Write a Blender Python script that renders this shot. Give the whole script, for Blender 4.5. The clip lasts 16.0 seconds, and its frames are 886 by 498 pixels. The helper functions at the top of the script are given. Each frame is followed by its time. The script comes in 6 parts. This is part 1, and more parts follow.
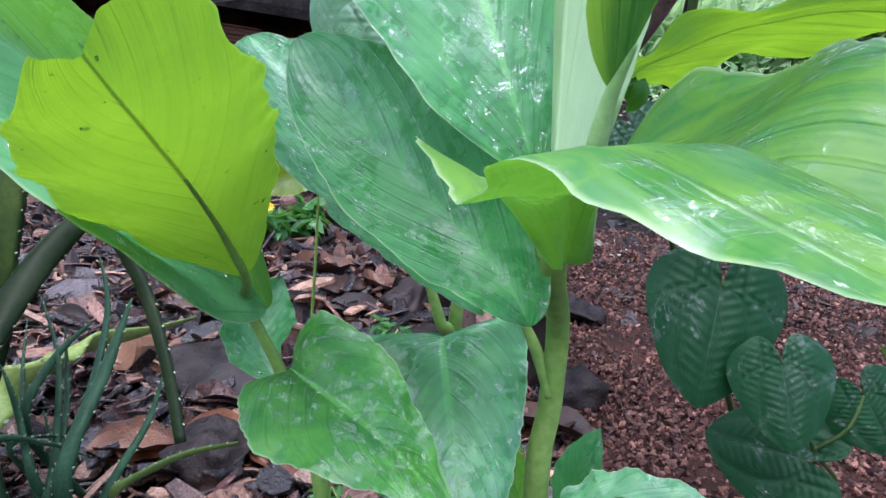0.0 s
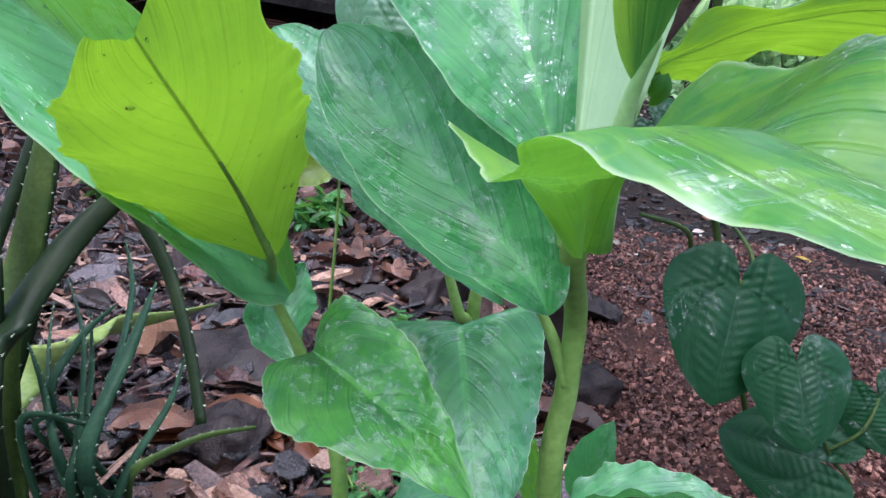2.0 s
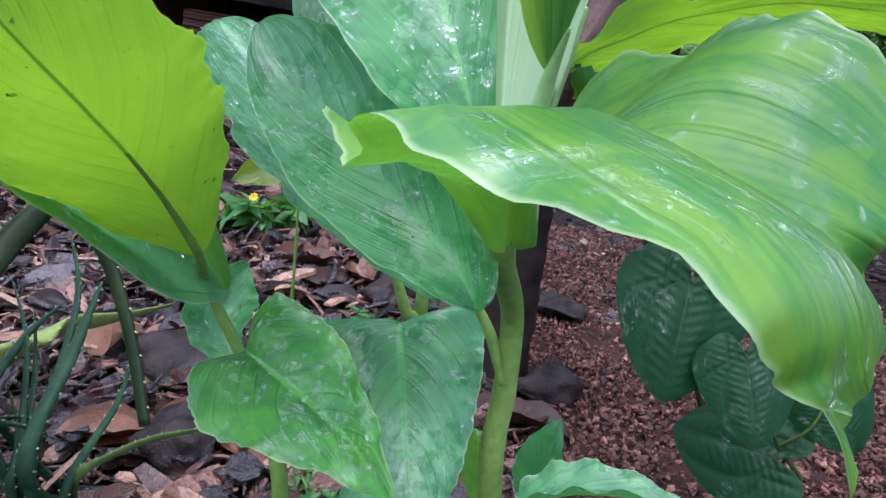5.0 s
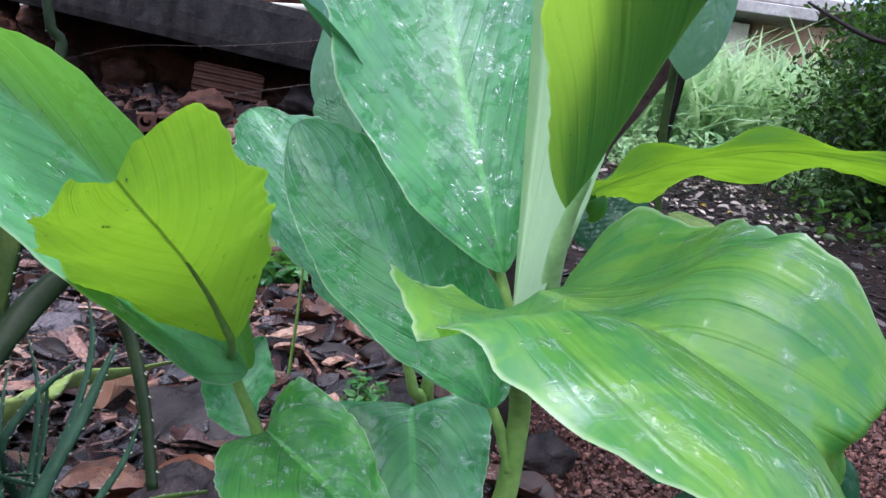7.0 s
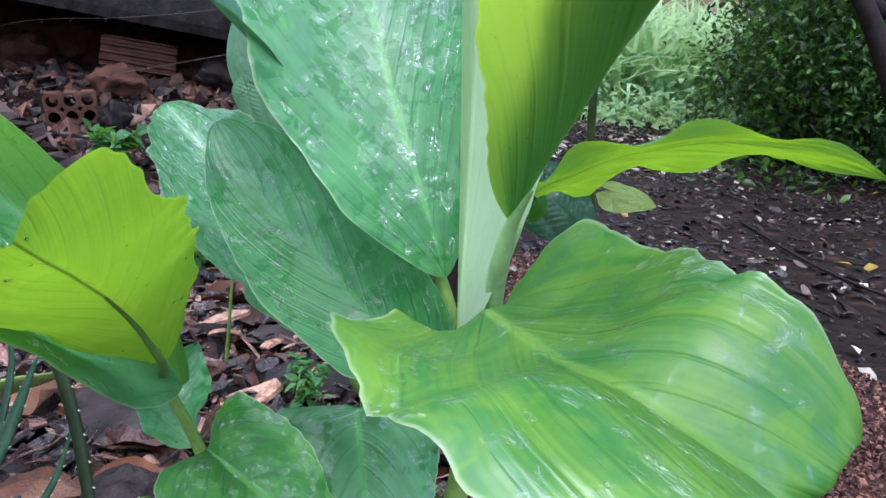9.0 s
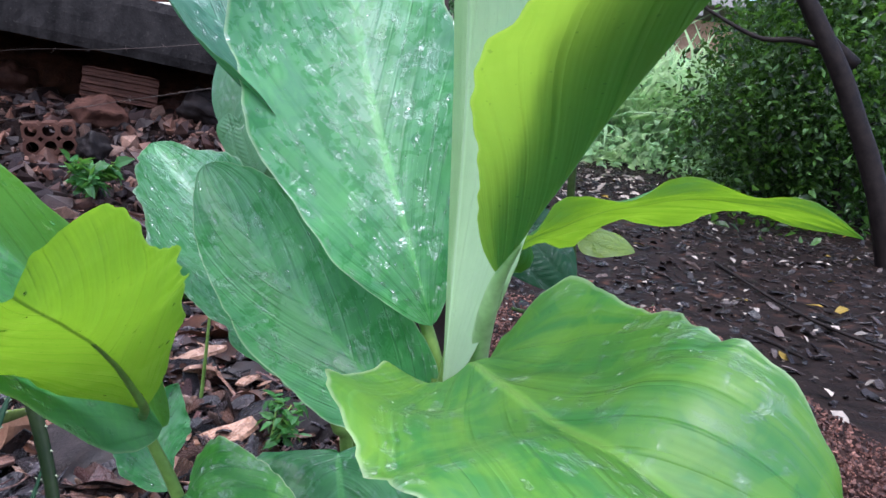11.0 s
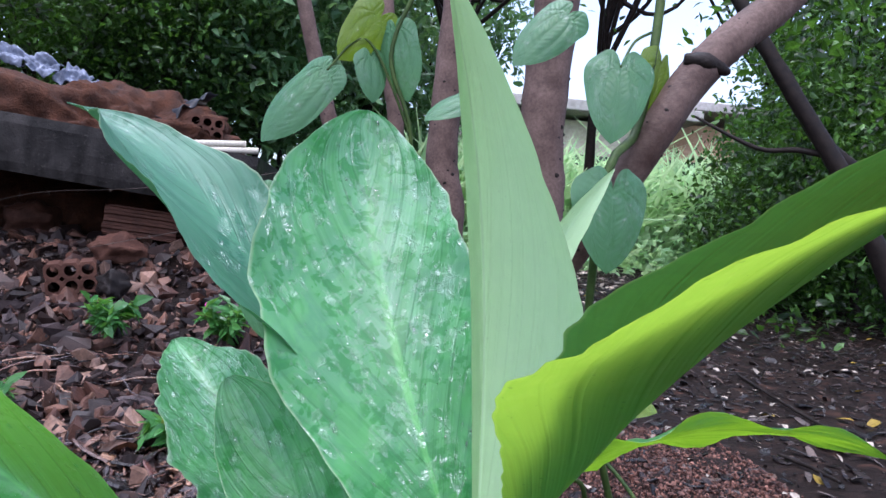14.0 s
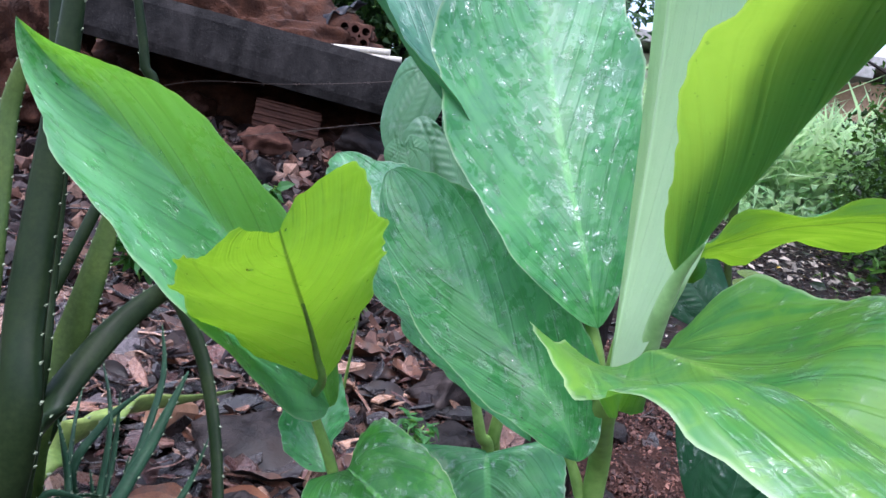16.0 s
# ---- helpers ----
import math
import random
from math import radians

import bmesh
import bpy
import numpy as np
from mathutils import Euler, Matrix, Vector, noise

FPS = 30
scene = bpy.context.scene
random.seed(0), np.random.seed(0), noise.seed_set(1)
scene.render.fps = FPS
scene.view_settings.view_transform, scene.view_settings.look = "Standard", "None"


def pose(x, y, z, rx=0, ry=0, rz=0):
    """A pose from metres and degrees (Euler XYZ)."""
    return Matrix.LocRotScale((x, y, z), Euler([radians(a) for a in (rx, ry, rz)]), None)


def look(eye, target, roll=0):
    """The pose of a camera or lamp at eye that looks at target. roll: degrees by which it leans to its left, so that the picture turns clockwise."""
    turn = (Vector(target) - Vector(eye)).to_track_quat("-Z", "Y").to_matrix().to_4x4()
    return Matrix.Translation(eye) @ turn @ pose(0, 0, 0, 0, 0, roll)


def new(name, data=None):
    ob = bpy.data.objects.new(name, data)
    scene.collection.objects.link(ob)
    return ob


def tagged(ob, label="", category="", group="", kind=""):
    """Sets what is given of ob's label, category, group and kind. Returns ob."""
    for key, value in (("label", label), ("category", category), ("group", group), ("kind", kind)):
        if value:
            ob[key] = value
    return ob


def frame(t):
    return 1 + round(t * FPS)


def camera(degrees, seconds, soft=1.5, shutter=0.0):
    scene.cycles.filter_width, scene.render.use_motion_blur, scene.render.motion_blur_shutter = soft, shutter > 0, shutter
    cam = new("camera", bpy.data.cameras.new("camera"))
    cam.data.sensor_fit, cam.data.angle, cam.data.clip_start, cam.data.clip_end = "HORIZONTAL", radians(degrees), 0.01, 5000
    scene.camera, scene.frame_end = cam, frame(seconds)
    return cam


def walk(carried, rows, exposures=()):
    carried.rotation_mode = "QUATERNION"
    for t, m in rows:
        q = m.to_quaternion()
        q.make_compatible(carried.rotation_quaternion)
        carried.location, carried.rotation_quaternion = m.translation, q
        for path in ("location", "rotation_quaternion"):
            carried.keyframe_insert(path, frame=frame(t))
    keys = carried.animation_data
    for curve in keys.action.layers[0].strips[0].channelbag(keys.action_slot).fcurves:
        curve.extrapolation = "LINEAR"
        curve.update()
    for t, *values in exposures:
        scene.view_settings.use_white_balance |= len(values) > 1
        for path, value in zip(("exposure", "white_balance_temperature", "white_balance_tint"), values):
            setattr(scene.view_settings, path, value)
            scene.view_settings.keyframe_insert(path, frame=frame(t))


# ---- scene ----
cam = camera(62.0, 16.0)
PATH = [
    (0, (0.066, 0.071, 0.429), (0.022, 2.008, -0.065), 4.1),
    (0.5, (0.069, 0.072, 0.427), (0.03, 2.007, -0.076), 3.7),
    (1, (0.069, 0.074, 0.425), (-0.006, 2.006, -0.084), 4.9),
    (1.5, (0.066, 0.07, 0.425), (-0.012, 2.004, -0.079), 5.2),
    (2, (0.064, 0.063, 0.427), (-0.023, 1.996, -0.08), 5.2),
    (2.5, (0.072, 0.066, 0.426), (0.007, 1.997, -0.091), 5.1),
    (3, (0.076, 0.065, 0.429), (0.023, 1.998, -0.084), 4.9),
    (3.5, (0.076, 0.067, 0.428), (0.035, 2.0, -0.083), 5.0),
    (4, (0.074, 0.069, 0.425), (0.035, 2.001, -0.092), 5.1),
    (4.2, (0.077, 0.069, 0.426), (0.045, 2.002, -0.086), 5.3),
    (6.5, (0.087, 0.059, 0.424), (0.069, 2.0, -0.06), 5.9),
    (6.7, (0.077, 0.055, 0.432), (0.056, 2.004, -0.016), 6.3),
    (7, (0.069, 0.047, 0.452), (0.051, 2.014, 0.088), 8.0),
    (7.5, (0.041, 0.056, 0.485), (0.261, 2.016, 0.152), 8.1),
    (8, (0.027, 0.062, 0.486), (0.302, 2.011, 0.13), 8.4),
    (8.5, (0.055, 0.061, 0.484), (0.302, 2.006, 0.085), 6.4),
    (9, (0.065, 0.062, 0.468), (0.238, 2.004, 0.022), 5.7),
    (9.2, (0.069, 0.067, 0.461), (0.241, 2.002, -0.012), 5.8),
    (11.5, (0.058, 0.058, 0.476), (0.302, 2.02, 0.177), 7.4),
    (12, (0.056, 0.064, 0.464), (0.3, 2.032, 0.204), 8.7),
    (12.5, (0.047, 0.067, 0.47), (0.316, 2.038, 0.264), 9.7),
    (13, (0.037, 0.051, 0.496), (0.187, 2.042, 0.39), 8.4),
    (13.5, (0.051, 0.06, 0.517), (0.238, 2.051, 0.463), 6.6),
    (13.8, (0.052, 0.061, 0.524), (0.28, 2.05, 0.505), 5.6),
    (14, (0.053, 0.061, 0.526), (0.214, 2.053, 0.462), 4.8),
    (14.5, (0.041, 0.048, 0.485), (0.08, 2.036, 0.27), 8.3),
    (15, (0.035, 0.035, 0.474), (-0.038, 2.019, 0.232), 9.1),
    (15.5, (0.033, 0.028, 0.456), (-0.112, 2.006, 0.194), 11.1),
    (16, (0.043, 0.036, 0.454), (-0.097, 2.012, 0.18), 10.2),
]
EXPOSURES = [(0.0, 1.2, 5550, 19), (3.0, 1.17, 5550, 19), (4.2, 1.12, 5550, 19), (7.0, 1.03, 5550, 19), (9.0, 1.1, 5550, 19), (12.0, 1.1, 5550, 19), (13.5, 1.15, 5550, 19), (14.5, 1.0, 5550, 19), (15.5, 1.2, 5550, 19), (16.0, 1.2, 5550, 19)]
walk(cam, [(t, look(eye, target, roll)) for t, eye, target, roll in PATH], EXPOSURES)

# ---- sky and light: overcast day after rain ----
world = bpy.data.worlds.new("overcast_sky")
scene.world = world
world.use_nodes = True
wn = world.node_tree
wn.nodes.clear()
sky = wn.nodes.new("ShaderNodeTexSky")
sky.sky_type, sky.sun_disc = "NISHITA", False
sky.sun_elevation, sky.sun_rotation = radians(62), radians(200)
sky.dust_density, sky.air_density = 4.0, 1.0
grey = wn.nodes.new("ShaderNodeHueSaturation")
grey.inputs["Saturation"].default_value = 0.70
back = wn.nodes.new("ShaderNodeBackground")
back.inputs["Strength"].default_value = 0.215
wout = wn.nodes.new("ShaderNodeOutputWorld")
wn.links.new(sky.outputs[0], grey.inputs["Color"])
wn.links.new(grey.outputs[0], back.inputs["Color"])
wn.links.new(back.outputs[0], wout.inputs["Surface"])
sun_data = bpy.data.lights.new("sun", "SUN")
sun_data.energy, sun_data.angle, sun_data.color = 1.5, radians(25), (1.0, 0.97, 0.92)
sun = new("sun", sun_data)
sun.matrix_world = look((0, 0, 10), (0.8, -2.2, 0))

# ---- material tools ----


class Nodes:
    """A small shorthand for building a node material."""

    def __init__(self, name):
        self.m = bpy.data.materials.new(name)
        self.m.use_nodes = True
        self.t = self.m.node_tree
        self.t.nodes.clear()
        self.out = self.add("ShaderNodeOutputMaterial")

    def add(self, kind, **inputs):
        n = self.t.nodes.new(kind)
        for k, v in inputs.items():
            self.put(n.inputs[k.replace("_", " ")], v)
        return n

    def put(self, socket, v):
        if isinstance(v, bpy.types.NodeSocket):
            self.t.links.new(v, socket)
        else:
            if socket.type == "RGBA" and len(v) == 3:
                v = (*v, 1.0)
            socket.default_value = v

    def math(self, op, a, b=0.0, c=0.0):
        n = self.t.nodes.new("ShaderNodeMath")
        n.operation = op
        for i, v in enumerate((a, b, c)):
            self.put(n.inputs[i], v)
        return n.outputs[0]

    def noise(self, scale, detail=4.0, rough=0.55, where=None, dist=0.0):
        n = self.add("ShaderNodeTexNoise", Scale=scale, Detail=detail, Roughness=rough, Distortion=dist)
        self.put(n.inputs["Vector"], where if where is not None else self.pos())
        return n.outputs["Fac"]

    def voronoi(self, scale, out="Distance", feature="F1"):
        n = self.add("ShaderNodeTexVoronoi", Scale=scale)
        n.feature = feature
        self.put(n.inputs["Vector"], self.pos())
        return n.outputs[out]

    def pos(self):
        if not hasattr(self, "p"):
            self.p = self.add("ShaderNodeTexCoord").outputs["Object"]
        return self.p

    def ramp(self, fac, lo, hi, a, b):
        n = self.add("ShaderNodeMapRange")
        for k, v in zip(("Value", "From Min", "From Max", "To Min", "To Max"), (fac, lo, hi, a, b)):
            self.put(n.inputs[k], v)
        return n.outputs[0]

    def mix(self, fac, a, b, mode="MIX"):
        n = self.t.nodes.new("ShaderNodeMix")
        n.data_type, n.blend_type = "RGBA", mode
        self.put(n.inputs[0], fac)
        self.put(n.inputs[6], a)
        self.put(n.inputs[7], b)
        return n.outputs[2]

    def bump(self, height, strength=0.5, distance=0.002):
        return self.add("ShaderNodeBump", Height=height, Strength=strength, Distance=distance).outputs[0]

    def random(self):
        return self.add("ShaderNodeObjectInfo").outputs["Random"]

    def island(self):
        return self.t.nodes.new("ShaderNodeNewGeometry").outputs["Random Per Island"]

    def surface(self, color, rough=0.6, normal=None, spec=0.3, metal=0.0, coat=0.0):
        b = self.add("ShaderNodeBsdfPrincipled", Base_Color=color, Roughness=rough, Metallic=metal)
        b.inputs["Specular IOR Level"].default_value = spec
        b.inputs["Coat Weight"].default_value = coat
        b.inputs["Coat Roughness"].default_value = 0.08
        if normal is not None:
            self.put(b.inputs["Normal"], normal)
        return b.outputs[0]

    def done(self, shader):
        self.put(self.out.inputs["Surface"], shader)
        return self.m


def rough_stuff(name, dark, light, scale=12.0, rough=(0.35, 0.75), bump=0.5, depth=0.004, per="none", spread=0.5, spec=0.12):
    """Stone, bark, soil: two tones, fine grain, worn and damp patches, and a tone of its own for each piece."""
    k = Nodes(name)
    n1, n2 = k.noise(scale, 5), k.noise(scale * 9, 4)
    c = k.mix(k.ramp(n1, 0.3, 0.7, 0, 1), dark, light)
    c = k.mix(k.ramp(n2, 0.35, 0.75, 0, 0.5), c, tuple(v * 0.45 for v in dark))
    if per != "none":
        r = k.math("POWER", k.random() if per == "object" else k.island(), 1.7)
        c = k.mix(1.0, c, k.add("ShaderNodeCombineColor", Red=k.ramp(r, 0, 1, 1 - spread, 1 + spread * 1.3), Green=k.ramp(r, 0, 1, 1 - spread, 1 + spread * 1.2), Blue=k.ramp(r, 0, 1, 1 - spread, 1 + spread * 1.15)).outputs[0], "MULTIPLY")
    h = k.math("ADD", n1, k.math("MULTIPLY", n2, 0.5))
    return k.done(k.surface(c, k.ramp(n1, 0.3, 0.7, *rough), k.bump(h, bump, depth), spec))


def blade_material(name, deep, fresh, glow, patch=0.35, thin=0.45, rough=(0.38, 0.55), veins=10.0, wet=0.8, slant=0.9, spec=0.6, cover=0.52, coat=0.0, streak=0.28, sky_sheen=0.0, along=0.0, half=0.0, pleats=1.0):
    """A broad leaf: slanting side veins from the midrib, pale rim, sky sheen mixed into the colour except where rain
    stands; light shines through.
    """
    k = Nodes(name)
    uv = k.add("ShaderNodeUVMap")
    uv.uv_map = "blade"
    sep = k.add("ShaderNodeSeparateXYZ", Vector=uv.outputs[0])
    mid = k.math("SUBTRACT", sep.outputs[0], 0.5)
    across = k.math("ABSOLUTE", mid)
    side = k.math("SIGN", mid)
    run = k.math("SUBTRACT", sep.outputs[1], k.math("MULTIPLY", k.math("POWER", across, 1.12), slant * 1.12))
    lane = k.add("ShaderNodeCombineXYZ", X=k.math("MULTIPLY", run, 7.0), Y=k.math("MULTIPLY", side, 3.1)).outputs[0]
    shift = k.noise(1.0, 2, where=lane)
    vein = k.math("SINE", k.math("MULTIPLY", k.math("ADD", k.math("MULTIPLY", run, veins), k.math("MULTIPLY", shift, 0.9)), 6.283))
    fine = k.math("SINE", k.math("MULTIPLY", run, veins * 6.283 * 4.3))
    line = k.math("MULTIPLY", k.ramp(vein, 0.80, 1.0, 0, 1), k.ramp(across, 0.40, 0.49, 1, 0.25))
    lane2 = k.add("ShaderNodeCombineXYZ", X=k.math("MULTIPLY", run, 13.0), Y=k.math("MULTIPLY", across, 2.6), Z=k.math("MULTIPLY", side, 5.0)).outputs[0]
    pleat = k.noise(1.0, 3, 0.5, lane2, 0.3)
    line = k.math("MULTIPLY", line, k.ramp(k.noise(1.0, 2, where=k.add("ShaderNodeCombineXYZ", X=k.math("MULTIPLY", run, veins * 0.9), Y=k.math("MULTIPLY", across, 5.0), Z=side).outputs[0]), 0.35, 0.6, 0.1, 1.0))
    grain = k.noise(260, 3)
    if along:
        strip = k.add("ShaderNodeCombineXYZ", X=k.math("MULTIPLY", run, along), Y=k.math("MULTIPLY", sep.outputs[0], along * 0.3)).outputs[0]
        blot = k.noise(1.0, 4, 0.55, strip, 0.8)
    else:
        blot = k.noise(24, 4, 0.6, dist=0.8)
    wash = k.noise(9, 3)
    wetn = k.noise(22, 3, 0.6, dist=1.2)
    damp = k.math("MULTIPLY", k.ramp(wetn, cover - 0.04, cover + 0.04, 0, 1), k.ramp(k.noise(130, 3, 0.6, dist=0.7), 0.50, 0.55, 0, 1))
    c = k.mix(k.ramp(blot, 0.38, 0.66, 0, patch), deep, fresh)
    spots = k.noise(75, 3, 0.6, dist=1.0)
    c = k.mix(k.ramp(spots, 0.50, 0.56, 0, patch * 0.4), c, tuple(v * 1.2 for v in fresh))
    c = k.mix(k.ramp(grain, 0.35, 0.7, 0, 0.18), c, fresh)
    c = k.mix(k.ramp(wash, 0.35, 0.7, 0, 0.4), c, tuple(v * 0.7 for v in deep))
    c = k.mix(k.ramp(pleat, 0.42, 0.68, 0, streak * 1.3 * pleats), c, tuple(v * 0.6 for v in deep))
    # Pale sky sheen painted into the base colour, stronger towards the tip.
    if sky_sheen:
        sheen_mask = k.math("MULTIPLY", k.ramp(pleat, 0.30, 0.65, 1.0, 0.35), k.ramp(sep.outputs[1], 0.15, 0.75, 0.40, 1.0))
        sheen_mask = k.math("MULTIPLY", sheen_mask, k.math("SUBTRACT", 1.0, k.math("MULTIPLY", damp, 0.9)))
        c = k.mix(k.math("MULTIPLY", sheen_mask, sky_sheen), c, (0.27, 0.43, 0.34))
    c = k.mix(k.math("MULTIPLY", line, streak * 1.7), c, tuple(v * 0.45 for v in deep))
    c = k.mix(k.math("MULTIPLY", damp, 0.45 * min(1, wet)), c, tuple(v * 0.75 for v in deep))
    rib = k.math("MULTIPLY", k.ramp(across, 0.010, 0.026, 0.7, 0.0), k.ramp(sep.outputs[1], 0.15, 0.9, 1.0, 0.1))
    c = k.mix(rib, c, tuple(min(1, v * 1.3 + 0.04) for v in fresh))
    rim = k.ramp(across, 0.487, 0.497, 0.0, 0.4)
    c = k.mix(rim, c, (0.50, 0.58, 0.36))
    g = k.mix(k.ramp(pleat, 0.40, 0.70, 0, streak + 0.1), glow, tuple(v * 0.66 for v in glow))
    g = k.mix(k.math("MULTIPLY", line, streak * 1.7), g, tuple(v * 0.5 for v in glow))
    g = k.mix(k.ramp(blot, 0.35, 0.7, 0, 0.35), g, tuple(v * 0.75 for v in glow))
    g = k.mix(k.ramp(k.noise(420, 2), 0.70, 0.74, 0, 0.45), g, tuple(v * 0.3 for v in glow))
    g = k.mix(k.ramp(across, 0.006, 0.016, 0.8, 0.0), g, tuple(v * 0.22 for v in glow))
    drift = k.add("ShaderNodeCombineXYZ", X=k.math("MULTIPLY", run, 24.0), Y=k.math("MULTIPLY", across, 14.0)).outputs[0]
    fleck = k.math("ADD", k.math("MULTIPLY", k.noise(95, 3, 0.55, dist=1.6), 0.55), k.math("MULTIPLY", k.noise(1.0, 3, 0.6, drift, 0.8), 0.45))
    film = k.math("MULTIPLY", k.ramp(wetn, cover - 0.06, cover + 0.04, 0, wet), k.ramp(fleck, 0.52, 0.56, 0.06, 1.0))
    # Pale colour in the water flecks imitates their white sky glints.
    c = k.mix(k.math("MULTIPLY", film, 0.12), c, (0.50, 0.62, 0.55))
    beads = k.voronoi(240, feature="SMOOTH_F1")
    ripple = k.noise(120, 3, 0.6, dist=1.5)
    h = k.math("ADD", k.math("MULTIPLY", pleat, 0.9 * pleats), k.math("ADD", k.math("MULTIPLY", line, -0.35), k.math("MULTIPLY", fine, 0.02)))
    dry = k.bump(h, 0.5, 0.0016)
    hw = k.math("ADD", k.math("MULTIPLY", h, 0.12), k.math("MULTIPLY", film, k.math("ADD", k.math("MULTIPLY", beads, -2.2), k.math("MULTIPLY", ripple, 3.0))))
    r = k.ramp(wetn, cover - 0.05, cover + 0.08, rough[1], rough[0])
    b = k.add("ShaderNodeBsdfPrincipled", Base_Color=c, Roughness=r, Normal=dry)
    b.inputs["Specular IOR Level"].default_value = spec
    k.put(b.inputs["Coat Weight"], k.math("ADD", coat, film))
    k.put(b.inputs["Coat Normal"], k.bump(hw, 1.0, 0.004))
    b.inputs["Coat Roughness"].default_value = 0.10
    b.inputs["Coat IOR"].default_value = 2.3
    t = k.add("ShaderNodeBsdfTranslucent", Color=g, Normal=dry).outputs[0]
    # One half passes far less light, imitating a wing not lit from behind.
    if half:
        thin = k.math("MULTIPLY", k.ramp(k.math("MULTIPLY", mid, half), -0.03, 0.03, 1.0, 0.10), thin)
    return k.done(k.blend(thin, b.outputs[0], t))


def blend(self, fac, a, b):
    n = self.t.nodes.new("ShaderNodeMixShader")
    self.put(n.inputs[0], fac)
    self.t.links.new(a, n.inputs[1])
    self.t.links.new(b, n.inputs[2])
    return n.outputs[0]


Nodes.blend = blend

MAT_OLD_LEAF = blade_material("leaf_full_green", (0.018, 0.155, 0.038), (0.050, 0.290, 0.036), (0.06, 0.34, 0.05), 0.8, 0.28, wet=1.0, cover=0.48, sky_sheen=0.28, streak=0.16)
MAT_RAIN_LEAF = blade_material("leaf_rain_wet", (0.022, 0.170, 0.045), (0.062, 0.310, 0.040), (0.06, 0.34, 0.05), 0.85, 0.26, rough=(0.42, 0.6), wet=1.0, cover=0.42, spec=0.5, sky_sheen=0.42, streak=0.16)
MAT_YOUNG_LEAF = blade_material("leaf_yellow_green", (0.035, 0.190, 0.045), (0.070, 0.260, 0.040), (0.200, 0.375, 0.010), 0.5, 0.52, wet=0.15, streak=0.10)
MAT_MIX_LEAF = blade_material("leaf_mottled", (0.034, 0.190, 0.030), (0.150, 0.310, 0.020), (0.15, 0.42, 0.02), 1.0, 0.32, wet=0.65, cover=0.50, rough=(0.34, 0.5), along=8.0, streak=0.03)
MAT_LOW_LEAF = blade_material("leaf_low_green", (0.022, 0.160, 0.024), (0.085, 0.300, 0.030), (0.09, 0.38, 0.02), 0.9, 0.3, wet=1.0, cover=0.47, streak=0.16)
MAT_TOP_LEAF = blade_material("leaf_arching", (0.055, 0.290, 0.085), (0.095, 0.380, 0.080), (0.280, 0.445, 0.030), 0.5, 0.60, sky_sheen=0.15, wet=0.15, streak=0.07, half=-1.0)
MAT_LIT_LEAF = blade_material("leaf_half_lit", (0.042, 0.230, 0.060), (0.085, 0.350, 0.055), (0.17, 0.40, 0.02), 0.7, 0.50, wet=0.9, cover=0.53, streak=0.20, spec=0.6, sky_sheen=0.45, half=-1.0)
# Blue-green tone made darker in place of shade on the steep left leaf.
MAT_SHADED_LEAF = blade_material("leaf_blue_green_shaded", (0.018, 0.110, 0.060), (0.034, 0.165, 0.075), (0.04, 0.18, 0.04), 0.6, 0.22, wet=0.6, cover=0.54, spec=0.4, sky_sheen=0.26, streak=0.14)
MAT_SPEAR = blade_material("leaf_pale_new", (0.460, 0.660, 0.390), (0.500, 0.690, 0.420), (0.32, 0.50, 0.18), 0.4, 0.35, rough=(0.4, 0.55), wet=0.0, slant=4.0, veins=4, streak=0.025)
# Low leaves coloured darker for canopy shade, high ones lighter for sky gloss.
MAT_VINE_SHADED = blade_material("vine_leaf_shaded", (0.005, 0.034, 0.012), (0.010, 0.054, 0.017), (0.02, 0.10, 0.01), 0.4, 0.16, rough=(0.30, 0.45), veins=9, wet=0.30, slant=0.5, spec=0.14, cover=0.57, streak=0.1, pleats=0.0)
MAT_VINE_LIT = blade_material("vine_leaf_lit", (0.040, 0.135, 0.055), (0.070, 0.195, 0.065), (0.09, 0.24, 0.04), 0.4, 0.3, rough=(0.32, 0.45), veins=9, wet=0.4, slant=0.5, spec=0.35, sky_sheen=0.12, streak=0.12, pleats=0.0)
MAT_YELLOW_LEAF = blade_material("leaf_yellowing", (0.100, 0.190, 0.014), (0.170, 0.240, 0.016), (0.22, 0.34, 0.01), 0.6, 0.4, wet=0.2)
MAT_STEM = rough_stuff("green_stem", (0.1150, 0.2200, 0.0420), (0.2200, 0.3500, 0.0850), 20, (0.3, 0.5), 0.15, 0.001)
MAT_PALE_STEM = rough_stuff("pale_stalk", (0.230, 0.400, 0.140), (0.340, 0.520, 0.220), 20, (0.3, 0.5), 0.15, 0.001)
MAT_VINE_STEM = rough_stuff("vine_stem", (0.020, 0.040, 0.010), (0.060, 0.095, 0.025), 30, (0.4, 0.6), 0.2, 0.001)
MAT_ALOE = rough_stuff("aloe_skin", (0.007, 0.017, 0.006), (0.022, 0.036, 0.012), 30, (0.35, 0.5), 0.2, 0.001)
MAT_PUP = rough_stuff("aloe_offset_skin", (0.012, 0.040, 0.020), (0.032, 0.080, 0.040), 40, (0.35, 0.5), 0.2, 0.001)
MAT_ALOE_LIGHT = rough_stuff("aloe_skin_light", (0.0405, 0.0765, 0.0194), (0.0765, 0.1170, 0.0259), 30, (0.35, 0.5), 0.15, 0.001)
MAT_ALOE_PALE = rough_stuff("aloe_skin_yellowing", (0.100, 0.170, 0.040), (0.270, 0.330, 0.090), 22, (0.35, 0.5), 0.15, 0.001)
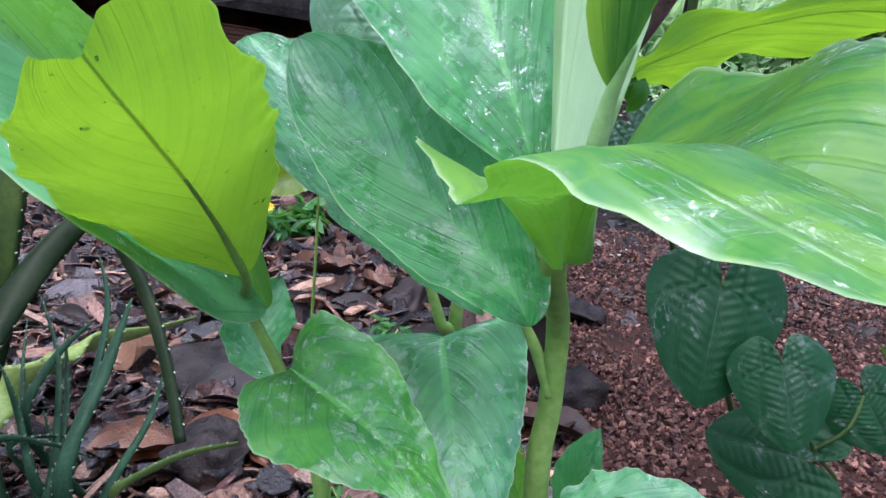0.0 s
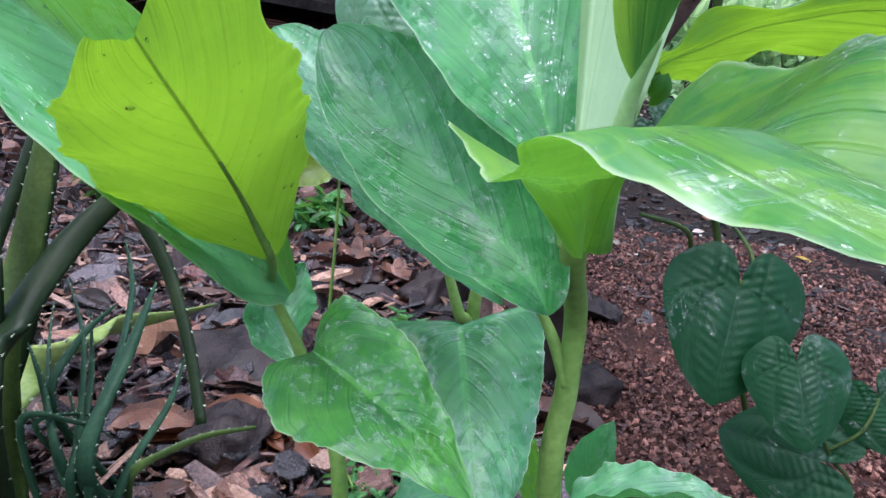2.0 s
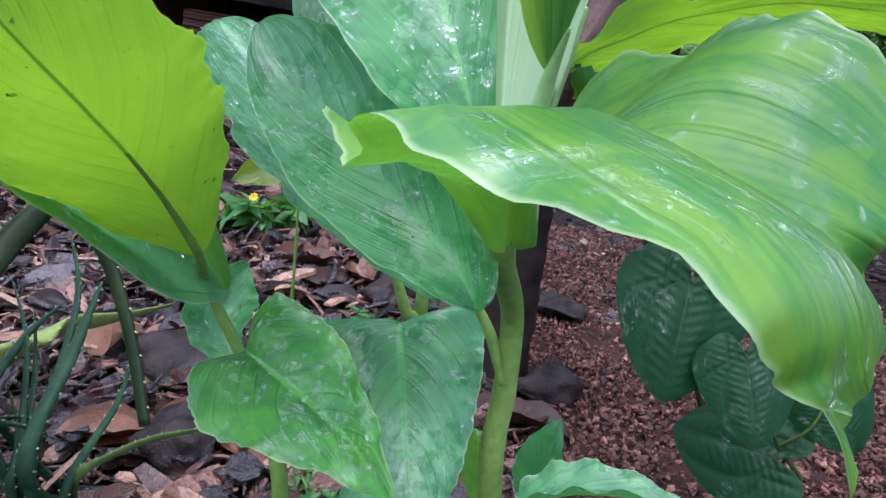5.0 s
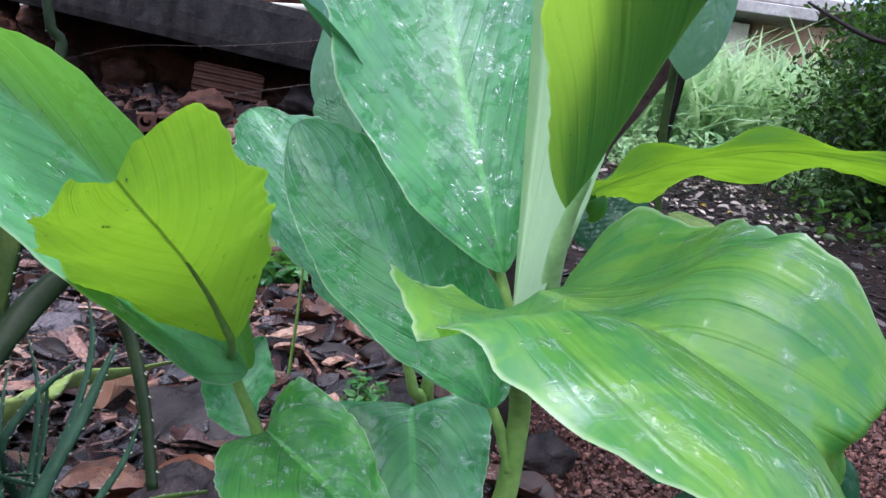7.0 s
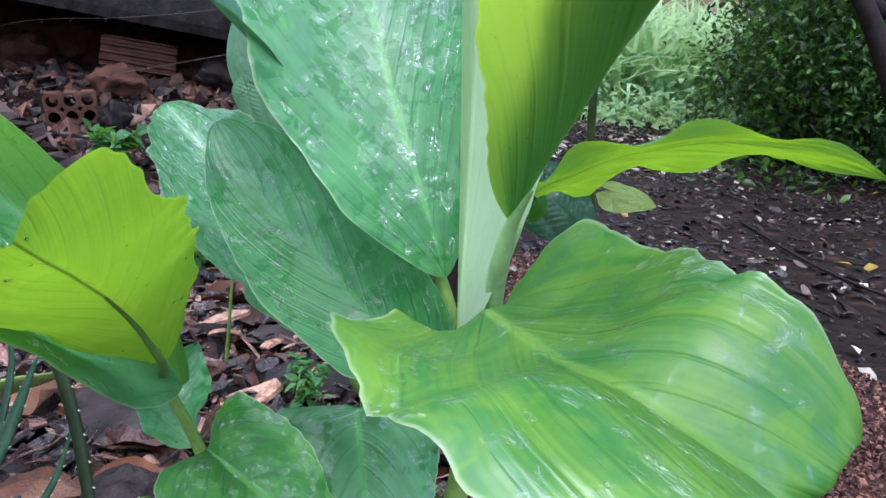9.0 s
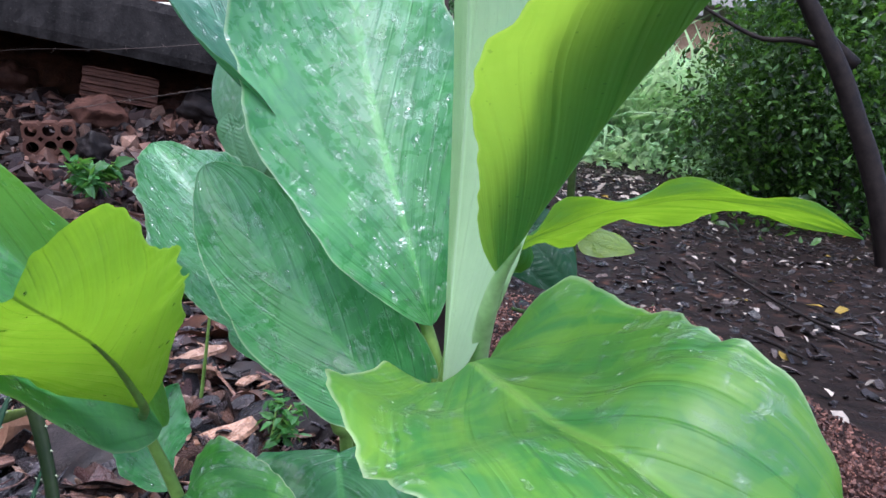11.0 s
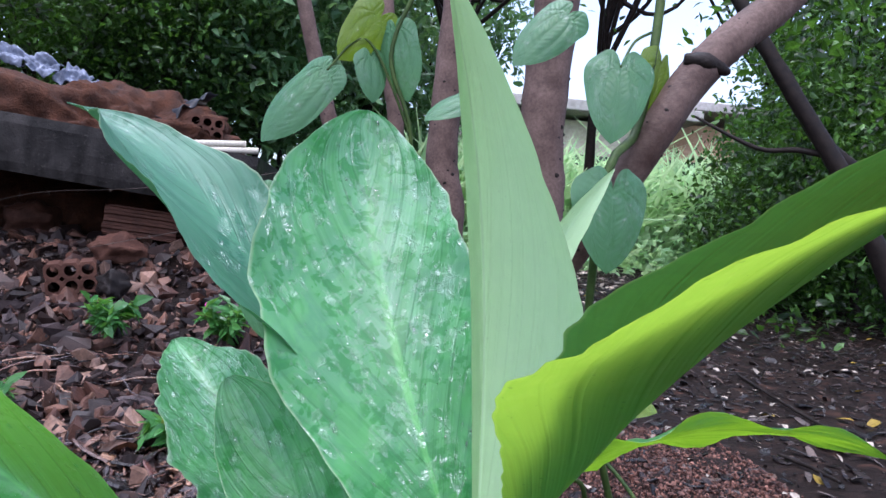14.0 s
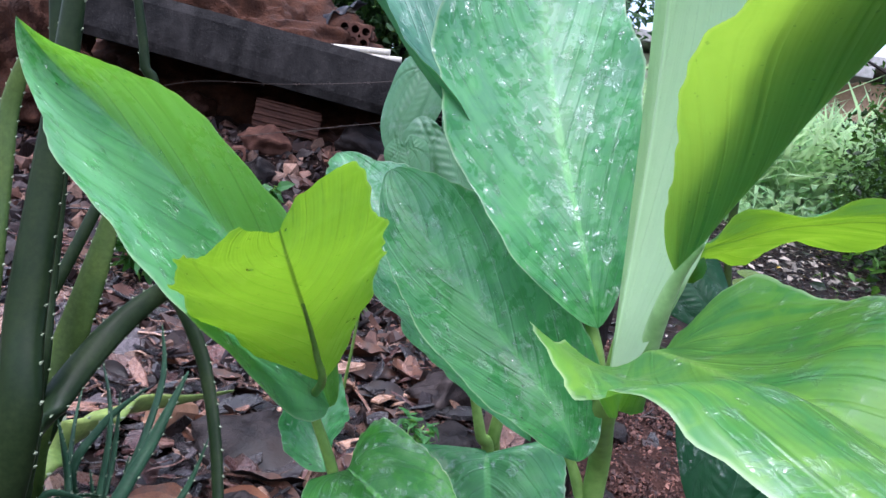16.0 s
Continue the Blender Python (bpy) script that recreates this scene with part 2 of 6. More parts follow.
MAT_SPINE = rough_stuff("aloe_spine", (0.2250, 0.2750, 0.1750), (0.3000, 0.3250, 0.2250), 60, (0.4, 0.5), 0.1, 0.0005)
MAT_BARK = rough_stuff("grey_brown_bark", (0.0620, 0.0390, 0.0320), (0.1650, 0.1150, 0.0980), 30, (0.5, 0.8), 0.5, 0.003)
MAT_DARK_BARK = rough_stuff("dark_bark", (0.008, 0.006, 0.0055), (0.024, 0.018, 0.015), 30, (0.4, 0.7), 0.6, 0.003)


def pieces_material(name, tones, scale=40, rough=(0.15, 0.5), bump=0.8, depth=0.004, per="island", spec=0.5):
    """Loose wet pieces, each of a tone of its own out of a row of tones, with grain, dirt and worn edges."""
    k = Nodes(name)
    r = k.random() if per == "object" else k.island()
    row = k.add("ShaderNodeValToRGB", Fac=r)
    row.color_ramp.interpolation = "CONSTANT"
    while len(row.color_ramp.elements) < len(tones):
        row.color_ramp.elements.new(0.5)
    for i, (e, tone) in enumerate(zip(row.color_ramp.elements, tones)):
        e.position, e.color = i / len(tones), (*tone, 1.0)
    n1, n2 = k.noise(scale, 5, 0.6, dist=0.4), k.noise(scale * 7, 4)
    c = k.mix(k.ramp(n1, 0.35, 0.65, 0.75, 0.0), row.outputs[0], k.mix(1.0, row.outputs[0], (0.28, 0.24, 0.24), "MULTIPLY"))
    c = k.mix(k.ramp(n2, 0.45, 0.75, 0, 0.55), c, (0.006, 0.004, 0.004))
    jit = k.math("FRACT", k.math("MULTIPLY", r, 37.0))
    c = k.mix(1.0, c, k.add("ShaderNodeCombineColor", Red=k.ramp(jit, 0, 1, 0.6, 1.55), Green=k.ramp(jit, 0, 1, 0.62, 1.52), Blue=k.ramp(jit, 0, 1, 0.65, 1.48)).outputs[0], "MULTIPLY")
    h = k.math("ADD", n1, k.math("MULTIPLY", n2, 0.5))
    return k.done(k.surface(c, k.ramp(n1, 0.3, 0.7, *rough), k.bump(h, bump, depth), spec))


MULCH_TONES = ((0.006, 0.004, 0.0035), (0.210, 0.110, 0.074), (0.020, 0.011, 0.009), (0.110, 0.043, 0.034), (0.010, 0.006, 0.006), (0.340, 0.200, 0.130), (0.060, 0.046, 0.048), (0.170, 0.092, 0.070))
TRACK_TONES = ((0.006, 0.004, 0.0035), (0.040, 0.026, 0.021), (0.012, 0.008, 0.007), (0.022, 0.014, 0.012), (0.009, 0.006, 0.006), (0.075, 0.052, 0.042))
RUBBLE_TONES = ((0.016, 0.010, 0.009), (0.085, 0.046, 0.035), (0.036, 0.022, 0.019), (0.130, 0.066, 0.045), (0.046, 0.034, 0.034), (0.068, 0.032, 0.023), (0.026, 0.017, 0.016), (0.180, 0.110, 0.080))
SOIL_TONES = ((0.075, 0.033, 0.024), (0.150, 0.070, 0.050), (0.100, 0.046, 0.033), (0.210, 0.105, 0.076), (0.050, 0.024, 0.019), (0.125, 0.060, 0.044))
MAT_CHIP = pieces_material("bark_chips", MULCH_TONES, 45, (0.10, 0.42), 1.0, 0.006, spec=0.6)
MAT_TRACK_BITS = pieces_material("track_bits", TRACK_TONES, spec=0.3)
MAT_CHIP_ONE = pieces_material("bark_chip", MULCH_TONES, 45, (0.10, 0.42), 1.0, 0.006, "object", 0.6)
MAT_RUST_LEAF = rough_stuff("rust_brown_leaf", (0.090, 0.026, 0.010), (0.230, 0.085, 0.030), 45, (0.25, 0.5), 0.6, 0.003, "object", 0.25, 0.4)
MAT_DEAD_LEAF = rough_stuff("dead_leaf", (0.0110, 0.0048, 0.0030), (0.0640, 0.0250, 0.0110), 45, (0.3, 0.6), 0.6, 0.003, "object", 0.8, 0.3)
MAT_CLOD = pieces_material("red_soil_crumbs", SOIL_TONES, 60, (0.45, 0.8), 0.6, 0.002, spec=0.25)
MAT_RUBBLE = pieces_material("broken_brick_rubble", RUBBLE_TONES, 26, (0.3, 0.65), 0.7, 0.004, spec=0.2)
MAT_STONE = rough_stuff("grey_brown_stone", (0.0080, 0.0062, 0.0060), (0.0480, 0.0380, 0.0350), 30, (0.3, 0.6), 0.8, 0.005, "object", 0.5)
MAT_BRICK = rough_stuff("red_clay_brick", (0.0400, 0.0170, 0.0120), (0.1050, 0.0500, 0.0350), 18, (0.55, 0.85), 0.5, 0.003)
k = Nodes("wet_dark_concrete")
cx = k.add("ShaderNodeSeparateXYZ", Vector=k.pos())
drip = k.noise(1.0, 4, 0.6, k.add("ShaderNodeCombineXYZ", X=k.math("MULTIPLY", cx.outputs[0], 16.0), Y=cx.outputs[1], Z=k.math("MULTIPLY", cx.outputs[2], 3.0)).outputs[0])
c_mid, c_fine, c_pore = k.noise(9, 5, 0.65, dist=0.5), k.noise(120, 4), k.voronoi(70)
c = k.mix(k.ramp(c_mid, 0.32, 0.68, 0, 1), (0.0060, 0.0057, 0.0057), (0.0300, 0.0275, 0.0262))
c = k.mix(k.ramp(drip, 0.45, 0.7, 0, 0.75), c, (0.0035, 0.0033, 0.0033))
c = k.mix(k.ramp(c_fine, 0.60, 0.72, 0, 0.7), c, (0.045, 0.040, 0.036))
c = k.mix(k.ramp(c_pore, 0.06, 0.14, 0.8, 0), c, (0.002, 0.002, 0.002))
c_h = k.math("ADD", k.math("ADD", c_mid, k.math("MULTIPLY", c_fine, 0.4)), k.ramp(c_pore, 0.0, 0.16, -0.7, 0))
MAT_CONCRETE = k.done(k.surface(c, k.ramp(c_mid, 0.3, 0.7, 0.4, 0.75), k.bump(c_h, 0.8, 0.006), 0.08))
MAT_LITTER = rough_stuff("pale_litter", (0.2100, 0.1820, 0.1463), (0.3360, 0.3010, 0.2541), 30, (0.4, 0.7), 0.3, 0.001, "island", 0.5)
MAT_YELLOW_LITTER = rough_stuff("yellow_litter", (0.2450, 0.1610, 0.0210), (0.3500, 0.2520, 0.0490), 30, (0.4, 0.6), 0.3, 0.001, "island", 0.4)
MAT_WOOD = rough_stuff("split_wood", (0.1380, 0.0690, 0.0390), (0.2520, 0.1440, 0.0900), 40, (0.5, 0.75), 0.6, 0.002)
MAT_PIPE = rough_stuff("cream_pipe", (0.4200, 0.3825, 0.3150), (0.5250, 0.4950, 0.4200), 14, (0.35, 0.5), 0.1, 0.001)
MAT_WIRE = rough_stuff("rusty_wire", (0.040, 0.030, 0.025), (0.090, 0.072, 0.062), 60, (0.5, 0.7), 0.2, 0.0005)
MAT_MOUND = rough_stuff("orange_earth", (0.0220, 0.0090, 0.0055), (0.0900, 0.0380, 0.0220), 16, (0.6, 0.9), 0.9, 0.02)
MAT_TARP = rough_stuff("blue_white_plastic", (0.080, 0.095, 0.135), (0.300, 0.330, 0.420), 14, (0.2, 0.4), 0.3, 0.004)
MAT_BLACK_PLASTIC = rough_stuff("black_plastic", (0.012, 0.013, 0.016), (0.040, 0.043, 0.050), 14, (0.25, 0.4), 0.4, 0.004)
MAT_WALL = rough_stuff("cream_render", (0.500, 0.430, 0.340), (0.620, 0.560, 0.470), 1.5, (0.7, 0.9), 0.2, 0.01)
MAT_WALL_BRICK = rough_stuff("raw_brick_wall", (0.360, 0.220, 0.140), (0.480, 0.320, 0.220), 2.0, (0.7, 0.9), 0.3, 0.01)
MAT_ROOF = rough_stuff("fibre_roof", (0.300, 0.280, 0.260), (0.450, 0.430, 0.410), 1.5, (0.7, 0.9), 0.2, 0.01)
MAT_OPENING_SHADE = rough_stuff("opening_shade", (0.015, 0.016, 0.018), (0.030, 0.032, 0.035), 2, (0.3, 0.5), 0.1, 0.002)
MAT_PINK = rough_stuff("pink_petal", (0.500, 0.040, 0.280), (0.640, 0.090, 0.380), 60, (0.5, 0.6), 0.1, 0.0005)
MAT_FLOWER = rough_stuff("yellow_petal", (0.600, 0.380, 0.010), (0.720, 0.500, 0.030), 60, (0.5, 0.6), 0.1, 0.0005)


def foliage_material(name, dark, light, glow, thin=0.3, rough=0.4):
    k = Nodes(name)
    r = k.island()
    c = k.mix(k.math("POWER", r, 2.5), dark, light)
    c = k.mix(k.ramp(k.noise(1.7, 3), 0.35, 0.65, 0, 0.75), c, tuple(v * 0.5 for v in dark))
    b = k.surface(c, k.ramp(k.noise(60, 2), 0.3, 0.7, rough - 0.14, rough + 0.1), spec=0.3)
    t = k.add("ShaderNodeBsdfTranslucent", Color=glow).outputs[0]
    return k.done(k.blend(thin, b, t))


# Near-black to bright leaf tones imitate the crown's dark depth and lit leaves.
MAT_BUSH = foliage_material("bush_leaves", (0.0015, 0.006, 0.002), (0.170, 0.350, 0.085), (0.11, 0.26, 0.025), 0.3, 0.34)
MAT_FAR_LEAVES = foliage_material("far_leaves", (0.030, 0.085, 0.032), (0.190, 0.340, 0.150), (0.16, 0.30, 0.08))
# Colour lifted above real grass to replace light that the trees block.
MAT_GRASS = foliage_material("lifted_grass", (0.300, 0.540, 0.260), (0.620, 0.800, 0.500), (0.6, 0.8, 0.4), 0.5, 0.5)
MAT_WEED = foliage_material("weed_leaves", (0.040, 0.150, 0.035), (0.090, 0.260, 0.060), (0.15, 0.35, 0.04), 0.3)



def water(name, tint):
    """Clear rain beads."""
    k = Nodes(name)
    b = k.add("ShaderNodeBsdfPrincipled", Base_Color=tint, Roughness=0.04, IOR=1.33)
    b.inputs["Transmission Weight"].default_value = 0.95
    b.inputs["Specular IOR Level"].default_value = 0.9
    return k.done(b.outputs[0])


MAT_WATER = water("water_on_green", (0.86, 0.97, 0.90))
MAT_WATER_LIT = water("water_on_lit_leaf", (0.93, 0.98, 0.80))

k = Nodes("ground_soil")
gx = k.add("ShaderNodeSeparateXYZ", Vector=k.pos())
n_big, n_mid, n_fine = k.noise(2.2, 4), k.noise(16, 5), k.noise(110, 4)
side = k.math("ADD", gx.outputs[0], k.math("MULTIPLY", k.math("SUBTRACT", n_big, 0.5), 0.5))
# Soil under chips and crumbs is darkened: the gaps' shade put into its colour.
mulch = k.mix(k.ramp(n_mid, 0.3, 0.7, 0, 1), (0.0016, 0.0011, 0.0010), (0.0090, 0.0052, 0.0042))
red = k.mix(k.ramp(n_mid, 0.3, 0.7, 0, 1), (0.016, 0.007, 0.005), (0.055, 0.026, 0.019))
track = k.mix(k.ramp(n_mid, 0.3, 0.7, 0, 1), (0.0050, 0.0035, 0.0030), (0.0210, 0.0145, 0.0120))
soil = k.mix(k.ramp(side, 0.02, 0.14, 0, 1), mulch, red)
far = k.math("ADD", gx.outputs[1], k.math("MULTIPLY", gx.outputs[0], 0.8))
soil = k.mix(k.math("MULTIPLY", k.ramp(k.math("ADD", far, n_big), 2.1, 2.6, 0, 1), k.ramp(side, 0.05, 0.3, 0, 1)), soil, track)
soil = k.mix(k.ramp(n_fine, 0.3, 0.75, 0, 0.6), soil, (0.012, 0.008, 0.007))
soil = k.mix(k.math("MULTIPLY", k.ramp(n_mid, 0.58, 0.7, 0, 0.5), k.ramp(far, 2.2, 3.0, 0, 1)), soil, (0.075, 0.034, 0.022))
hsum = k.math("ADD", n_mid, k.math("MULTIPLY", n_fine, 0.45))
MAT_GROUND = k.done(k.surface(soil, k.ramp(n_mid, 0.35, 0.65, 0.4, 0.8), k.bump(hsum, 0.9, 0.010), 0.05))

# ---- geometry tools ----
rng = np.random.default_rng(7)


def mesh_object(name, verts, faces, material, parent=None, label="", smooth=True):
    me = bpy.data.meshes.new(name)
    me.from_pydata([tuple(v) for v in verts], [], faces)
    me.materials.append(material)
    if smooth:
        me.polygons.foreach_set("use_smooth", [True] * len(me.polygons))
    me.update()
    ob = new(name, me)
    ob.parent = parent
    if label:
        tagged(ob, label)
    return ob


def part(name, bm, material, parent=None, label="", smooth=False):
    me = bpy.data.meshes.new(name)
    bm.to_mesh(me)
    bm.free()
    me.materials.append(material)
    if smooth:
        me.polygons.foreach_set("use_smooth", [True] * len(me.polygons))
    ob = new(name, me)
    ob.parent = parent
    if label:
        tagged(ob, label)
    return ob


def thing(name, label, category, at=(0, 0, 0), group="", kind=""):
    ob = new(name)
    ob.empty_display_size = 0.05
    ob.location = at
    bpy.context.view_layer.update()
    return tagged(ob, label, category, group, kind)


def under(ob, parent):
    """Parent ob, keeping its world place."""
    ob.parent = parent
    ob.matrix_parent_inverse = Matrix.Translation(-Vector(parent.location))
    return ob


def smooth_line(points, n):
    """Catmull-Rom line through the points."""
    P = np.array([points[0], *points, points[-1]], float)
    out = []
    m = len(points) - 1
    for i in range(n):
        x = i / (n - 1) * m
        j = min(int(x), m - 1)
        t = x - j
        a, b, c, d = P[j:j + 4]
        out.append(0.5 * (2 * b + (c - a) * t + (2 * a - 5 * b + 4 * c - d) * t * t + (3 * b - a - 3 * c + d) * t ** 3))
    return np.array(out)


def tube_data(points, radii, n=24, sides=10, flat=1.0, lumps=0.0, seed=0):
    L = smooth_line(points, n)
    rr = np.interp(np.linspace(0, 1, n), np.linspace(0, 1, len(radii)), radii)
    verts, faces = [], []
    up = np.array((0.13, 0.97, 0.21))
    for i in range(n):
        T = L[min(i + 1, n - 1)] - L[max(i - 1, 0)]
        T = T / np.linalg.norm(T)
        S = np.cross(T, up)
        S /= np.linalg.norm(S)
        U = np.cross(S, T)
        for j in range(sides):
            a = 2 * math.pi * j / sides
            r = rr[i] * (1 + lumps * noise.noise(Vector((i * 0.35 + seed, math.cos(a) * 1.3, math.sin(a) * 1.3))))
            verts.append(L[i] + S * (r * math.cos(a)) + U * (r * flat * math.sin(a)))
    for i in range(n - 1):
        for j in range(sides):
            k2 = (j + 1) % sides
            faces.append((i * sides + j, i * sides + k2, (i + 1) * sides + k2, (i + 1) * sides + j))
    faces.append(tuple(range(sides))[::-1])
    faces.append(tuple((n - 1) * sides + j for j in range(sides)))
    return verts, faces


def tube(name, points, radii, material, parent=None, label="", **kw):
    v, f = tube_data(points, radii, **kw)
    ob = mesh_object(name, v, f, material, None, label)
    return under(ob, parent) if parent else ob


def turns(n, tilt=1.0):
    """n random rotations; tilt 0 keeps the local z upright."""
    yaw, a, b = rng.uniform(0, 2 * np.pi, n), rng.normal(0, tilt, n), rng.normal(0, tilt, n)
    cz, sz, ca, sa, cb, sb = np.cos(yaw), np.sin(yaw), np.cos(a), np.sin(a), np.cos(b), np.sin(b)
    Z = np.zeros((n, 3, 3))
    X = np.zeros((n, 3, 3))
    Y = np.zeros((n, 3, 3))
    Z[:, 0, 0], Z[:, 0, 1], Z[:, 1, 0], Z[:, 1, 1], Z[:, 2, 2] = cz, -sz, sz, cz, 1
    X[:, 0, 0], X[:, 1, 1], X[:, 1, 2], X[:, 2, 1], X[:, 2, 2] = 1, ca, -sa, sa, ca
    Y[:, 1, 1], Y[:, 0, 0], Y[:, 0, 2], Y[:, 2, 0], Y[:, 2, 2] = 1, cb, sb, -sb, cb
    return X @ Y @ Z


def scatter(name, templates, at, size, material, tilt=1.0, stretch=0.0, smooth=False, rot=None):
    """One mesh of many small pieces: the templates (verts, faces) put at the places, turned and scaled."""
    n = len(at)
    R = turns(n, tilt) if rot is None else rot
    V, F, off = [], [], 0
    pick = rng.integers(0, len(templates), n)
    S = np.asarray(size)[:, None] * (1 + rng.uniform(-stretch, stretch, (n, 3)))
    for k2, (tv, tf) in enumerate(templates):
        idx = np.nonzero(pick == k2)[0]
        tv = np.asarray(tv, float)
        pts = np.einsum("nij,nvj->nvi", R[idx], tv[None] * S[idx][:, None, :]) + np.asarray(at)[idx][:, None, :]
        V.append(pts.reshape(-1, 3))
        for m in range(len(idx)):
            F.extend([tuple(q + off + m * len(tv) for q in face) for face in tf])
        off += len(idx) * len(tv)
    return mesh_object(name, np.concatenate(V), F, material, smooth=smooth)


def chunk(seed, flat=1.0, cuts=6, long=1.0):
    """An angular lump of about unit size: the hull of a few random points."""
    r = random.Random(seed)
    bm = bmesh.new()
    for i in range(cuts + 6):
        v = Vector((r.gauss(0, 1), r.gauss(0, 1), r.gauss(0, 1))).normalized() * r.uniform(0.38, 0.55)
        bm.verts.new((v.x * long, v.y, v.z * flat))
    bmesh.ops.convex_hull(bm, input=bm.verts)
    loose = [v for v in bm.verts if not v.link_faces]
    bmesh.ops.delete(bm, geom=loose, context="VERTS")
    bm.verts.index_update()
    data = [tuple(v.co) for v in bm.verts], [tuple(v.index for v in f.verts) for f in bm.faces]
    bm.free()
    return data


def bark_flake(seed):
    """A long flat splinter of bark with a slight bow and torn ends."""
    r = random.Random(seed)
    verts, faces, n = [], [], 4
    w, th, bow = r.uniform(0.16, 0.34), r.uniform(0.04, 0.09), r.uniform(-0.12, 0.12)
    for i in range(n):
        x = -0.5 + i / (n - 1)
        e = 1 if 0 < i < n - 1 else r.uniform(0.3, 0.8)
        a, b, z = w * e * r.uniform(0.8, 1.1), w * e * r.uniform(0.8, 1.1), bow * (1 - 4 * x * x)
        jx = r.uniform(-0.06, 0.06)
        verts += [(x + jx, -a, z), (x, b, z), (x, b * 0.9, z + th), (x + jx, -a * 0.9, z + th)]
    for i in range(n - 1):
        for j in range(4):
            q = (j + 1) % 4
            faces.append((i * 4 + j, i * 4 + q, i * 4 + 4 + q, i * 4 + 4 + j))
    faces += [(3, 2, 1, 0), (n * 4 - 4, n * 4 - 3, n * 4 - 2, n * 4 - 1)]
    return verts, faces


def small_leaf(bend=0.25, wide=0.3):
    """A small leaf of eight triangles, folded along its rib and bent at the tip."""
    v = [(0, 0, 0), (0.35, wide, 0.07), (0.35, 0, 0), (0.35, -wide, 0.07), (0.72, wide * 0.75, 0.05 - bend * 0.4), (0.72, 0, -bend * 0.45), (0.72, -wide * 0.75, 0.05 - bend * 0.4), (1.05, 0, -bend)]
    f = [(0, 2, 1), (0, 3, 2), (1, 2, 5, 4), (2, 3, 6, 5), (4, 5, 7), (5, 6, 7)]
    return v, f


def grass_blade(lean=0.5):
    v, f = [], []
    for i in range(4):
        s = i / 4
        w = 0.03 * (1 - s) ** 0.6
        v += [(lean * s * s, -w, s * (1 - 0.25 * lean * s)), (lean * s * s, w, s * (1 - 0.25 * lean * s))]
    v.append((lean, 0, 0.93 - 0.25 * lean))
    for i in range(3):
        f.append((2 * i, 2 * i + 1, 2 * i + 3, 2 * i + 2))
    f.append((6, 7, 8))
    return v, f


def rise(x, y):
    """Height of the ground: flat bed and track, a rubble heap to one side, a gentle rise far off."""
    x, y = np.asarray(x, float), np.asarray(y, float)
    d = (y - 1.4) - np.maximum(0, x + 0.25) * 2.2
    heap = 0.27 * np.minimum(np.log1p(np.exp(np.clip(d * 9, -40, 40))) / 9, 1.22) * np.clip((0.5 - x) / 0.6, 0, 1)
    return heap + 0.05 * np.clip(y - 2.5, 0, 9.5) + 0.02 * np.sin(x * 2.1 + 0.4) * np.sin(y * 1.7) * np.clip(y - 1.6, 0, 1)


def ruffle(s, u, seed):
    """Pleats along the side veins and a finely crimped margin."""
    run = s - 0.42 * abs(u) ** 1.1
    pleat = noise.noise(Vector((run * 17, abs(u) * 0.8, seed + (u > 0) * 5.0)))
    crimp = noise.noise(Vector((s * 34, (u > 0) * 3.0, seed + 8.0)))
    return 0.0008 * pleat * min(1, abs(u) * 4) + 0.0016 * crimp * abs(u) ** 7


